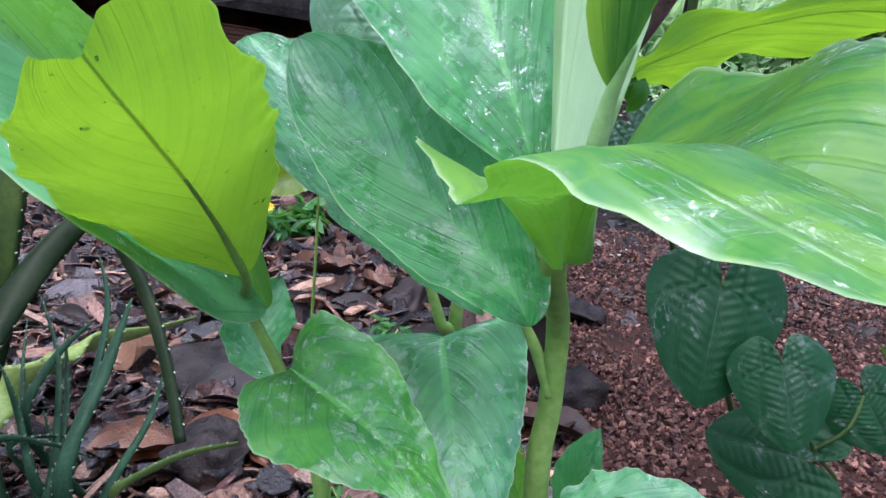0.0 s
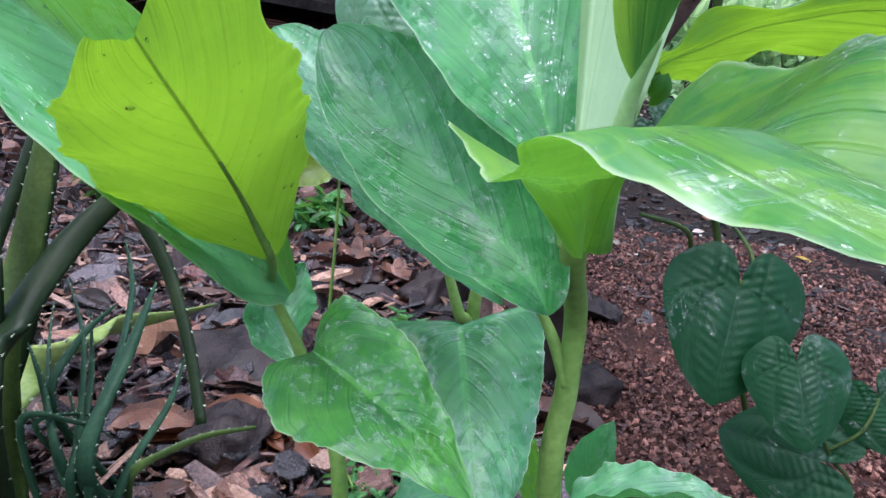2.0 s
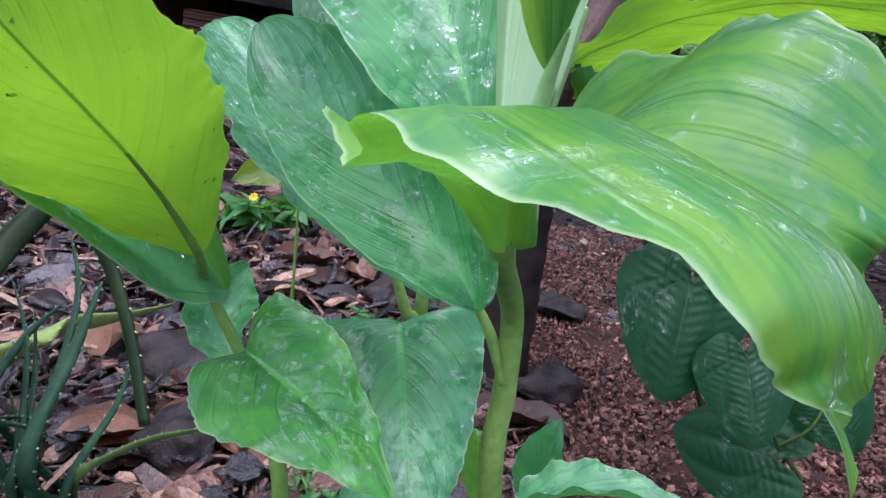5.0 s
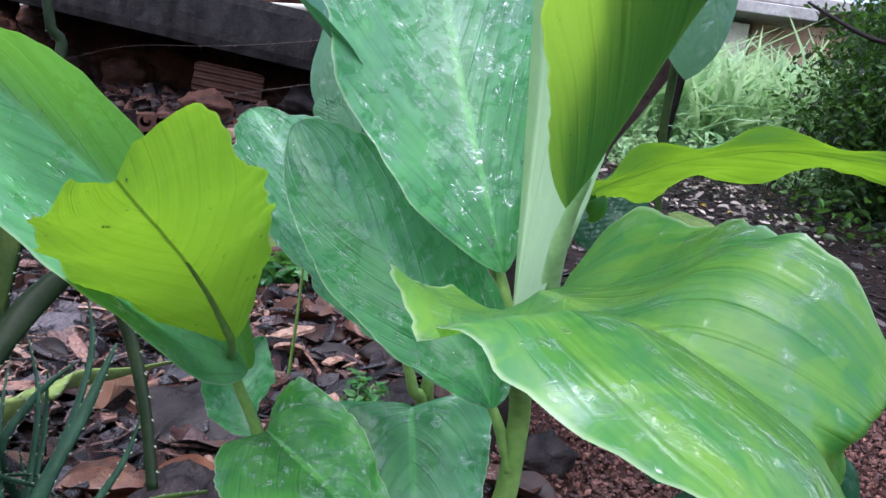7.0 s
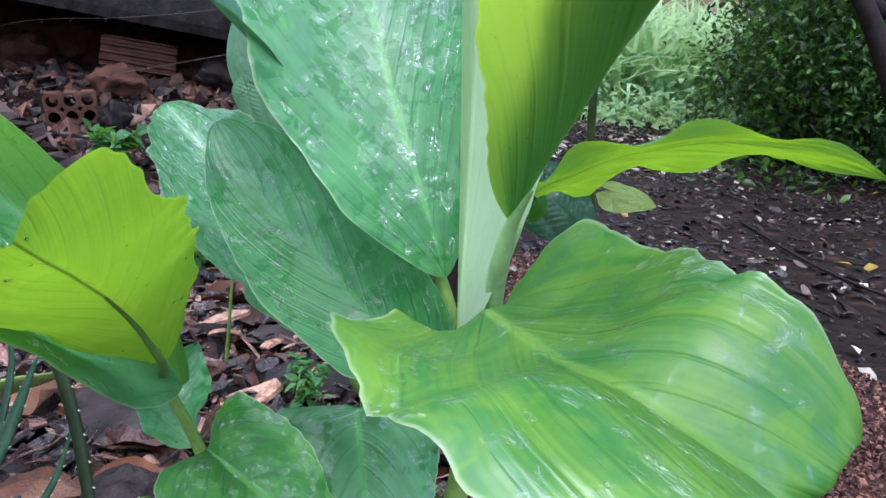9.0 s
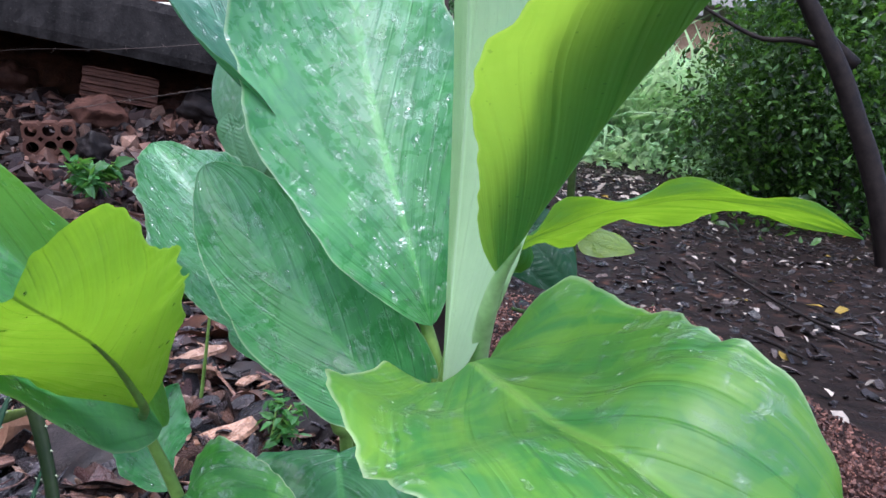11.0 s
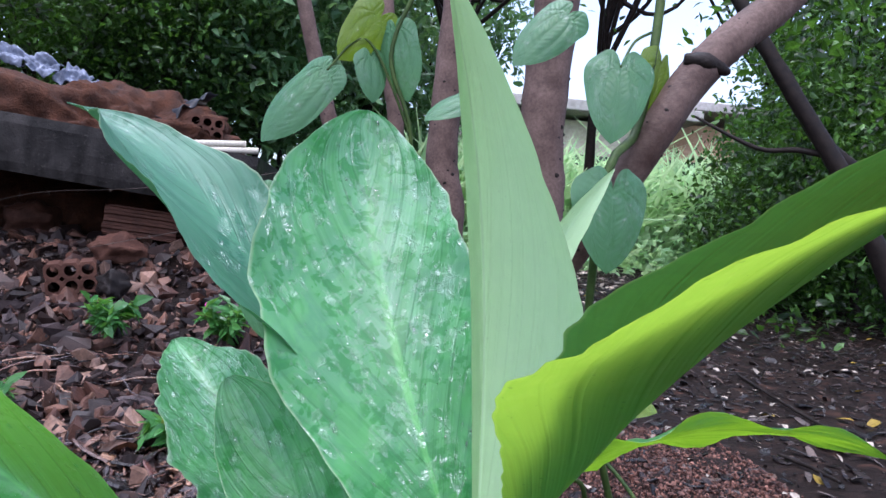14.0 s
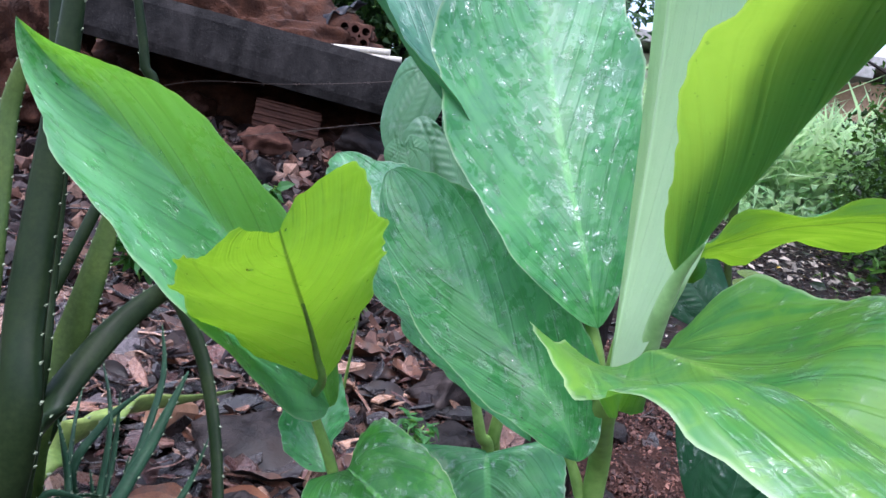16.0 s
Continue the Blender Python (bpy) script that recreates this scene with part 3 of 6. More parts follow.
def blade(name, ctrl, ref, roll, width, peak, fold, curl, end, material, parent, label="", wave=0.0, waves=5.0, nick=0.0, ns=112, nu=30, taper=0.8, lobe=(0, 0), drops=0, drop_size=0.0009, seed=1, water=None):
    """A broad leaf blade along a bent midrib: ctrl are the rib's four Bezier points from base to tip, width the two half-widths."""
    P = np.array(ctrl, float)
    s = np.linspace(0, 1, ns)
    q = (1 - s)[:, None]
    t = s[:, None]
    M = q ** 3 * P[0] + 3 * q * q * t * P[1] + 3 * q * t * t * P[2] + t ** 3 * P[3]
    T = 3 * q * q * (P[1] - P[0]) + 6 * q * t * (P[2] - P[1]) + 3 * t * t * (P[3] - P[2])
    T /= np.linalg.norm(T, axis=1)[:, None]
    S = np.cross(T, np.array(ref, float))
    S /= np.linalg.norm(S, axis=1)[:, None]
    N = np.cross(S, T)
    a = np.radians(roll[0] + roll[1] * s)[:, None]
    S, N = S * np.cos(a) + N * np.sin(a), -S * np.sin(a) + N * np.cos(a)
    ws = [np.clip(np.sin(np.pi * (s * e) ** (math.log(0.5) / math.log(peak))), 0, 1) ** taper for e in end]
    verts, uvs = [], []
    for i in range(ns):
        for j in range(nu + 1):
            u = 2 * j / nu - 1
            side = 0 if u < 0 else 1
            w = ws[side]
            W = width[side] * w[i] * abs(u)
            ph = seed * 1.7 + side * 2.1
            tear = nick * abs(u) ** 6 * noise.noise(Vector((s[i] * 26, u * 2, seed)))
            W *= 1 + 0.03 * abs(u) ** 3 * math.sin(s[i] * waves * 7.1 + ph) + tear
            fo = math.radians(fold[side])
            off = math.sin(s[i] * waves * 6.283 + ph) * wave * abs(u) ** 2.5 * min(1, w[i] * 1.5) + 0.35 * wave * noise.noise(Vector((s[i] * 7, u * 3, seed + 3.0)))
            W *= 1 + 0.035 * abs(u) ** 5 * noise.noise(Vector((s[i] * 22, side * 4.0, seed + 1.0)))
            off += ruffle(s[i], u, seed) * min(1, w[i] * 2) * min(1, width[side] / 0.03)
            soft = (math.sqrt(u * u + 0.03) - 0.1732) / 0.8417 / max(abs(u), 1e-6)
            verts.append(M[i] + math.copysign(1, u) * S[i] * W * math.cos(fo) + N[i] * (W * soft * math.sin(fo) + curl * W * abs(u) * 2 + off))
            if lobe[side]:
                verts[-1] = verts[-1] + lobe[side] * s[i] ** 7 * np.array((-2.6 * abs(u) * (1 - abs(u)), 0, min(1, abs(u) * 3)))
            uvs.append((0.5 + u / 2, s[i]))
    faces = [(i * (nu + 1) + j, i * (nu + 1) + j + 1, (i + 1) * (nu + 1) + j + 1, (i + 1) * (nu + 1) + j) for i in range(ns - 1) for j in range(nu)]
    ob = mesh_object(name, verts, faces, material, None, label)
    layer = ob.data.uv_layers.new(name="blade")
    loops = np.empty(len(ob.data.loops), int)
    ob.data.loops.foreach_get("vertex_index", loops)
    layer.data.foreach_set("uv", np.array(uvs)[loops].ravel())
    under(ob, parent)
    V = np.array(verts).reshape(ns, nu + 1, 3)
    if drops:
        r = random.Random(seed)
        spots = []
        for _ in range(int(drops * 1.6)):
            i, j = r.randrange(4, ns - 3), r.randrange(1, nu - 1)
            if noise.noise(Vector((i * 0.065, j * 0.2, seed))) > -0.05 or r.random() < 0.3:
                spots.append((i, j))
        at, rot, size = [], [], []
        for i, j in spots:
            fx, fy = r.random(), r.random()
            pnt = (V[i, j] * (1 - fx) + V[i, j + 1] * fx) * (1 - fy) + (V[i + 1, j] * (1 - fx) + V[i + 1, j + 1] * fx) * fy
            nx = np.cross(V[i, j + 1] - V[i, j], V[i + 1, j] - V[i, j])
            nx /= max(np.linalg.norm(nx), 1e-9)
            if nx[1] > 0:
                nx = -nx
            tx = V[i + 1, j] - V[i, j]
            tx /= np.linalg.norm(tx)
            at.append(pnt)
            rot.append(np.stack([tx, np.cross(nx, tx), nx], 1))
            size.append(drop_size * r.choice((0.3, 0.35, 0.4, 0.5, 0.6, 0.9, 1.4)))
        dome = []
        ring = 7
        for lv, (rr, zz) in enumerate(((1.0, -0.05), (0.85, 0.14), (0.5, 0.24))):
            dome += [(rr * math.cos(6.283 * m / ring) * 1.3, rr * math.sin(6.283 * m / ring), zz) for m in range(ring)]
        dome.append((0, 0, 0.27))
        df = [(lv * ring + m, lv * ring + (m + 1) % ring, (lv + 1) * ring + (m + 1) % ring, (lv + 1) * ring + m) for lv in range(2) for m in range(ring)]
        df += [(2 * ring + m, 2 * ring + (m + 1) % ring, 3 * ring) for m in range(ring)] + [tuple(range(ring))[::-1]]
        wd = scatter("rain_water", [(dome, df)], np.array(at), np.array(size), water or MAT_WATER, rot=np.array(rot), stretch=0.5, smooth=True)
        tagged(wd, "clear rain drops beaded on the leaf", kind="stuff")
        wd.parent = ob
        wd.matrix_parent_inverse = (Matrix.Translation(parent.location) @ ob.matrix_parent_inverse).inverted()
    return ob, M[np.linspace(0, ns - 1, 56).round().astype(int)]


def draped_blade(name, stations, material, parent, label="", wave=0.0, waves=6.0, ns=120, nu=30, seed=1, scallop=0.0, cupped=0.0):
    """A twisted, drooping leaf: stations of near edge, midrib and far edge from base to tip."""
    A, B, C = (smooth_line([st[k2] for st in stations], ns) for k2 in range(3))
    verts, uvs = [], []
    for i in range(ns):
        N = np.cross(C[i] - A[i], (B[min(i + 1, ns - 1)] - B[max(i - 1, 0)]))
        N /= max(np.linalg.norm(N), 1e-9)
        for j in range(nu + 1):
            u = 2 * j / nu - 1
            E = A[i] if u < 0 else C[i]
            s = i / (ns - 1)
            lobe = scallop * (abs(noise.noise(Vector((s * 15, (u > 0) * 9.0, seed)))) * 2 - 0.3 + 0.3 * noise.noise(Vector((s * 60, (u > 0) * 9.0, seed))))
            p = B[i] + (E - B[i]) * (abs(u) + lobe * abs(u) ** 4)
            off = wave * abs(u) ** 2.5 * math.sin(s * waves * 6.283 + seed + (u > 0) * 2) + 0.5 * wave * noise.noise(Vector((s * 7.7, u * 3, seed)))
            off += ruffle(s, u, seed) * min(1, np.linalg.norm(E - B[i]) / 0.02)
            sag = 0.10 * np.linalg.norm(E - B[i]) * math.sin(abs(u) * math.pi) * (1 - cupped * max(0.0, min(1.0, (0.45 - s) / 0.2)))
            verts.append(p + N * (off - sag))
            uvs.append((0.5 + u / 2, i / (ns - 1)))
    faces = [(i * (nu + 1) + j, i * (nu + 1) + j + 1, (i + 1) * (nu + 1) + j + 1, (i + 1) * (nu + 1) + j) for i in range(ns - 1) for j in range(nu)]
    ob = mesh_object(name, verts, faces, material, None, label)
    layer = ob.data.uv_layers.new(name="blade")
    loops = np.empty(len(ob.data.loops), int)
    ob.data.loops.foreach_get("vertex_index", loops)
    layer.data.foreach_set("uv", np.array(uvs)[loops].ravel())
    return under(ob, parent)


def rib(points, radii, parent_leaf, holder, label="raised midrib"):
    """The raised midrib on a blade's underside, as a part of the leaf."""
    v, f = tube_data(points, radii, n=26, sides=6)
    ob = mesh_object("midrib", v, f, MAT_STEM, None, label)
    ob.parent = parent_leaf
    ob.matrix_parent_inverse = (Matrix.Translation(holder.location) @ parent_leaf.matrix_parent_inverse).inverted()
    return ob


def heart_leaf(name, notch, tip, facing, width, material, parent, label="", seed=0, cup=0.12, puff=1.0):
    """A heart-shaped vine leaf: seven curved veins, quilted between them."""
    notch, tip = np.array(notch, float), np.array(tip, float)
    T = tip - notch
    Ln = np.linalg.norm(T)
    T /= Ln
    Nf = np.array(facing, float)
    Nf -= T * (Nf @ T)
    Nf /= np.linalg.norm(Nf)
    S = np.cross(T, Nf)
    verts, uvs, faces, na, nr = [], [], [], 98, 44
    for i in range(nr + 1):
        rr = i / nr
        for j in range(na):
            a = 2 * math.pi * (j / na)
            ang = a - math.pi
            ab = abs(ang)
            rad = 0.5 * width * (1 + (Ln / (0.5 * width) - 1) * (0.5 * math.exp(-(ab / 0.62) ** 2) + 0.5 * math.exp(-ab / 0.45)) - 0.20 * math.exp(-((ab - 2.3) / 0.45) ** 2))
            rad *= 1 - math.exp(-(((math.pi - ab) + 1e-6) / 0.42) ** 1.5)
            x, y = rad * math.sin(ang), rad * math.cos(ang)
            px, py = x * rr, y * rr
            yy = min(max(py / Ln, 0.02), 0.98)
            f = max(-1.6, min(1.6, px / (0.8 * width * yy ** 0.45 * (1 - yy) ** 0.6)))
            vein = abs(math.sin(math.pi * 1.6 * f))
            quilt = vein ** 0.6
            z = -cup * (abs(px) / width * 2) ** 2 * width + 0.030 * puff * width * quilt * min(1, rr * 2) * (1 - 0.7 * rr ** 4)
            z += 0.005 * puff * width * math.sin(py / Ln * 74 + abs(px) / width * 46 + 1.2 * math.sin(seed + px / width * 9)) * quilt * (1 - rr ** 6)
            z -= 0.16 * (py / Ln) ** 2 * Ln * (py > 0)
            z += 0.012 * width * rr ** 3 * math.sin(ang * 6 + seed)
            verts.append(notch + S * px + T * py + Nf * z)
            uvs.append((0.5 + 0.47 * (1 if f > 0 else -1) * min(1, vein * 1.3 + 0.004), rr))
    for i in range(nr):
        for j in range(na):
            q = (j + 1) % na
            faces.append((i * na + j, i * na + q, (i + 1) * na + q, (i + 1) * na + j))
    ob = mesh_object(name, verts, faces, material, None, label)
    layer = ob.data.uv_layers.new(name="blade")
    loops = np.empty(len(ob.data.loops), int)
    ob.data.loops.foreach_get("vertex_index", loops)
    layer.data.foreach_set("uv", np.array(uvs)[loops].ravel())
    return under(ob, parent)


def aloe_leaf(name, points, radii, material, parent, label="", spines=16, flat=0.4, n=30, both=True):
    """A thick, tapering, guttered leaf with pale teeth along its edges (the teeth are a part of it)."""
    ob = tube(name, points, radii, material, parent, label, n=n, sides=12, flat=flat)
    L = smooth_line(points, spines + 2)
    rr = np.interp(np.linspace(0, 1, spines + 2), np.linspace(0, 1, len(radii)), radii)
    V, F = [], []
    for i in range(1, spines + 1):
        T = L[i + 1] - L[i - 1]
        T /= np.linalg.norm(T)
        S = np.cross(T, np.array((0.13, 0.97, 0.21)))
        S /= np.linalg.norm(S)
        for sg in ((-1, 1) if both else (1,)):
            h = max(0.0012, rr[i] * 0.10)
            base = L[i] + S * sg * rr[i] * 0.96
            U = np.cross(S, T)
            b = len(V)
            V += [base - T * h, base + T * h, base + U * h * 0.7, base - U * h * 0.7, base + S * sg * h * 1.7 + T * h]
            F += [(b, b + 2, b + 4), (b + 2, b + 1, b + 4), (b + 1, b + 3, b + 4), (b + 3, b, b + 4)]
    sp = mesh_object("toothed_edge", V, F, MAT_SPINE, None, "pale teeth along the leaf edge", smooth=False)
    tagged(sp, kind="stuff")
    sp.parent = ob
    sp.matrix_parent_inverse = (Matrix.Translation(parent.location) @ ob.matrix_parent_inverse).inverted()
    return ob

# ---- ground: one sheet from the bed to the horizon ----
def spread(lo, hi, step, far_lo, far_hi):
    mid = list(np.arange(lo, hi, step))
    left, right, d = [], [], step
    x = lo
    while x > far_lo:
        d *= 1.35
        x -= d
        left.append(x)
    d, x = step, mid[-1]
    while x < far_hi:
        d *= 1.35
        x += d
        right.append(x)
    return np.array(left[::-1] + mid + right)


gxs, gys = spread(-2.4, 3.0, 0.035, -90, 90), spread(0.3, 5.2, 0.035, -60, 140)
GX, GY = np.meshgrid(gxs, gys)
GZ = rise(GX, GY)
near = (np.abs(GX) < 3.2) & (GY > -0.5) & (GY < 6)
bumps = np.array([noise.fractal(Vector((x * 7, y * 7, 0)), 1.0, 2.0, 4) for x, y in zip(GX[near], GY[near])])
GZ[near] += 0.010 * bumps
nx_ = len(gxs)
gfaces = [(i * nx_ + j, i * nx_ + j + 1, (i + 1) * nx_ + j + 1, (i + 1) * nx_ + j) for i in range(len(gys) - 1) for j in range(nx_ - 1)]
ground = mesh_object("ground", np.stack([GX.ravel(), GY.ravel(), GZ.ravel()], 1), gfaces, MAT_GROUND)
tagged(ground, "damp soil bed, darkened for shade in the gaps, and reddish earth track", "ground", kind="structure")


def on_ground(x, y, up=0.0):
    return (x, y, float(rise(x, y)) + up)


# ---- concrete slab leaning on the rubble ----
def slab():
    a, b = Vector((-0.376, 2.520, 0.697)), Vector((-1.144, 2.470, 0.765))
    d = (b - a).normalized()
    back = Vector((0.05, 1.0, 0.0))
    back = (back - d * back.dot(d)).normalized()
    down = d.cross(back)
    if down.z > 0:
        down = -down
    bm = bmesh.new()
    # Unseen rear depth is added to keep light out of the gap below.
    nl, nt, long, thick, deep = 60, 6, (b - a).length + 0.62, 0.182, 1.15
    rings = []
    for i in range(nl + 1):
        ring = []
        p = a + d * (long * i / nl)
        loop = [(0, k2 / nt) for k2 in range(nt + 1)] + [(1, 1 - k2 / nt) for k2 in range(nt + 1)]
        for bk, dn in loop:
            v = p + back * (deep * bk) + down * (thick * dn)
            n1 = noise.noise(v * 9) * 0.006 + noise.noise(v * 40) * 0.003
            if dn in (0.0, 1.0) and bk == 0:
                n1 += 0.006 + max(0, noise.noise(v * 22)) * 0.014
            v += back * n1
            ring.append(bm.verts.new(v))
        rings.append(ring)
    for r0, r1 in zip(rings, rings[1:]):
        for j in range(len(r0)):
            q = (j + 1) % len(r0)
            bm.faces.new((r0[j], r0[q], r1[q], r1[j]))
    bm.faces.new(rings[0][::-1])
    bm.faces.new(rings[-1])
    bmesh.ops.recalc_face_normals(bm, faces=bm.faces)
    ob = part("concrete_slab", bm, MAT_CONCRETE)
    return tagged(ob, "dark wet broken concrete slab resting on brick rubble", "slab")


slab()


# ---- bricks ----
def box_brick(name, center, size, yaw, pitch, roll, label, group="fallen bricks"):
    """A clay brick with grooved long sides and chipped corners."""
    lx, ly, lz = size
    bm = bmesh.new()
    prof = [(-0.5, -0.5)]
    for i in range(4):
        z0 = -0.5 + (i + 0.18) / 4
        prof += [(-0.5, z0), (-0.44, z0 + 0.03), (-0.44, z0 + 0.12), (-0.5, z0 + 0.16)]
    prof += [(-0.5, 0.5), (0.5, 0.5), (0.5, -0.5)]
    n, rings = 9, []
    for i in range(n + 1):
        x = -0.5 + i / n
        ring = []
        for y, z in prof:
            v = Vector((x * lx, y * ly, z * lz))
            c = noise.noise(v * 30 + Vector(center) * 5) * 0.004
            if i in (0, n) and abs(z) == 0.5:
                c += 0.008
            ring.append(bm.verts.new((v.x - math.copysign(c, x) * (i in (0, n)), v.y + c * 0.6, v.z - c * 0.3)))
        rings.append(ring)
    for r0, r1 in zip(rings, rings[1:]):
        for j in range(len(r0)):
            q = (j + 1) % len(r0)
            bm.faces.new((r0[j], r0[q], r1[q], r1[j]))
    bm.faces.new(rings[0][::-1])
    bm.faces.new(rings[-1])
    bmesh.ops.recalc_face_normals(bm, faces=bm.faces)
    ob = part(name, bm, MAT_BRICK)
    ob.matrix_world = pose(*center, pitch, roll, yaw)
    return tagged(ob, label, "brick", group)


def hollow_brick(center, size, yaw, pitch, roll, cols, rows, label):
    """A hollow clay block, open through its round cells."""
    lx, ly, lz = size
    bm = bmesh.new()
    seg, cx, cz = 16, lx / cols, lz / rows
    rad = 0.36 * min(cx, cz)
    for i in range(cols):
        for j in range(rows):
            ox, oz = -lx / 2 + cx * (i + 0.5), -lz / 2 + cz * (j + 0.5)
            fr, bk = [], []
            for y, store in ((-ly / 2, fr), (ly / 2, bk)):
                for s2 in range(seg):
                    a = 2 * math.pi * (s2 + 0.5) / seg
                    c, sn = math.cos(a), math.sin(a)
                    m = max(abs(c), abs(sn))
                    store.append((bm.verts.new((ox + rad * c, y, oz + rad * sn)), bm.verts.new((ox + cx / 2 * c / m, y + 0.004 * noise.noise(Vector((ox * 40, y, s2))), oz + cz / 2 * sn / m))))
            for s2 in range(seg):
                q = (s2 + 1) % seg
                bm.faces.new((fr[s2][0], fr[q][0], fr[q][1], fr[s2][1]))
                bm.faces.new((bk[s2][1], bk[q][1], bk[q][0], bk[s2][0]))
                bm.faces.new((fr[q][0], fr[s2][0], bk[s2][0], bk[q][0]))
                bm.faces.new((fr[s2][1], fr[q][1], bk[q][1], bk[s2][1]))
    bmesh.ops.remove_doubles(bm, verts=bm.verts, dist=0.0006)
    bmesh.ops.recalc_face_normals(bm, faces=bm.faces)
    ob = part("hollow_brick", bm, MAT_BRICK)
    ob.matrix_world = pose(*center, pitch, roll, yaw)
    return tagged(ob, label, "brick", "fallen bricks")


box_brick("brick", (-0.775, 2.66, 0.448), (0.232, 0.14, 0.098), 14, 0, 4, "reddish clay brick with grooved sides under the slab")
hollow_brick((-0.845, 2.29, 0.288), (0.135, 0.15, 0.088), 20, 0, -8, 3, 2, "broken hollow clay brick with open round cells")
hollow_brick((-0.737, 3.311, 0.849), (0.14, 0.15, 0.10), 10, 0, 4, 3, 2, "hollow clay brick lying behind the slab")

# ---- heap of broken brick and stones ----
rub = []
for i in range(16000):
    x, y = rng.uniform(-2.0, 0.25), 1.2 + 3.0 * rng.random() ** 1.4
    if rise(x, y) > 0.006 and not (y > 2.72 and x < -0.34):
        rub.append(on_ground(x, y, rng.uniform(-0.006, 0.012)))
rub = np.array(rub)
big = rng.random(len(rub)) ** 3.6
stones_t = [chunk(s, 0.7, 4, 1.25) for s in range(14)]
rubble = scatter("rubble", stones_t, rub, 0.012 + 0.070 * big, MAT_RUBBLE, tilt=0.8, stretch=0.35)
tagged(rubble, "loose broken brick and stone rubble, wet and reddish brown", "rubble", kind="stuff")
under_slab = []
for i in range(200):
    x, y = rng.uniform(-1.6, -0.35), rng.uniform(2.58, 2.95)
    under_slab.append((x, y, float(rise(x, y)) + rng.uniform(-0.02, 0.02)))
fill = scatter("rubble", stones_t, np.array(under_slab), rng.uniform(0.04, 0.10, 200), MAT_RUBBLE, tilt=0.5, stretch=0.3)
tagged(fill, "larger broken brick pieces packed under the slab", "rubble", kind="stuff")

# ---- broad-leaved turmeric plants ----
main = thing("turmeric_plant", "tall turmeric plant with broad wet green leaves", "plant", (0.135, 0.46, 0.0), "turmeric plants")
left = thing("turmeric_plant", "smaller turmeric shoot with a back-lit yellow-green leaf", "plant", (0.0, 0.47, 0.0), "turmeric plants")
mid = thing("turmeric_plant", "low turmeric shoot with a drooping wet leaf", "plant", (0.075, 0.56, 0.0), "turmeric plants")

tube("stem", [(0.145, 0.46, -0.01), (0.118, 0.427, 0.199), (0.119, 0.423, 0.262), (0.117, 0.414, 0.308), (0.105, 0.366, 0.348), (0.105, 0.351, 0.374), (0.105, 0.342, 0.403), (0.110, 0.337, 0.427)], [0.0085, 0.0068, 0.0062, 0.0058, 0.0060, 0.0062, 0.0058, 0.0035], MAT_STEM, main, "smooth yellow-green false stem of rolled sheaths", n=40, sides=14, lumps=0.05)
lC, rC = blade("leaf", [(0.094, 0.361, 0.387), (0.069, 0.361, 0.456), (0.041, 0.434, 0.507), (0.040, 0.446, 0.582)], (0, -1, 0), (5.6, -22.1), (0.0565, 0.0399), 0.562, (8.4, 6.6), 0.180, (1.0, 1.0), MAT_RAIN_LEAF, main, "upright green leaf beaded with rain", taper=0.6, wave=0.0022, waves=4, drops=260, drop_size=0.00075, seed=2)
lB, rB = blade("leaf", [(0.098, 0.365, 0.323), (0.082, 0.361, 0.362), (0.022, 0.405, 0.380), (-0.025, 0.461, 0.435)], (0, -1, 0), (-5.0, -8.3), (0.0289, 0.0396), 0.545, (10.8, 10.5), 0.220, (1.0, 1.0), MAT_OLD_LEAF, main, "broad green leaf with a wet shining patch", taper=0.65, wave=0.0022, waves=4, drops=200, drop_size=0.00075, seed=3)
lB2, rB2 = blade("leaf", [(0.081, 0.422, 0.306), (0.037, 0.445, 0.348), (-0.013, 0.497, 0.393), (-0.080, 0.562, 0.436)], (0, -1, 0), (-25.6, -16.2), (0.0493, 0.0360), 0.550, (15.6, 5.0), 0.300, (1.0, 1.0), MAT_RAIN_LEAF, main, "blue-green leaf behind with a scalloped tip", wave=0.003, waves=6, nick=0.1, drops=60, seed=4)
lL, rL = blade("leaf", [(0.066, 0.410, 0.427), (-0.007, 0.420, 0.478), (-0.034, 0.451, 0.5545), (-0.123, 0.476, 0.575)], (0, -1, 0), (-53.1, -7.5), (0.0760, 0.0317), 0.506, (14.7, -2.2), 0.200, (1.0, 1.0), MAT_SHADED_LEAF, main, "blue-green leaf, darkened for shade, with a curled drawn-out tip", taper=1.25, wave=0.003, waves=4, seed=5)
lI, rI = blade("leaf", [(0.098, 0.330, 0.366), (0.095, 0.334, 0.461), (0.094, 0.331, 0.534), (0.065, 0.287, 0.605)], (0, -1, 0), (-1.7, 24.3), (0.0046, 0.0348), 0.539, (18.3, 24.3), 0.399, (1.0, 1.0), MAT_SPEAR, main, "pale new leaf still rolled, pointing up", wave=0.0006, waves=2, seed=6)
blade("leaf", [(0.103, 0.334, 0.480), (0.110, 0.334, 0.510), (0.122, 0.335, 0.530), (0.138, 0.336, 0.553)], (0, -1, 0), (0, 0), (0.0065, 0.0065), 0.4, (15, 15), 0.2, (1.0, 1.0), MAT_SPEAR, main, "narrow pale tip beside the rolled leaf", seed=26)
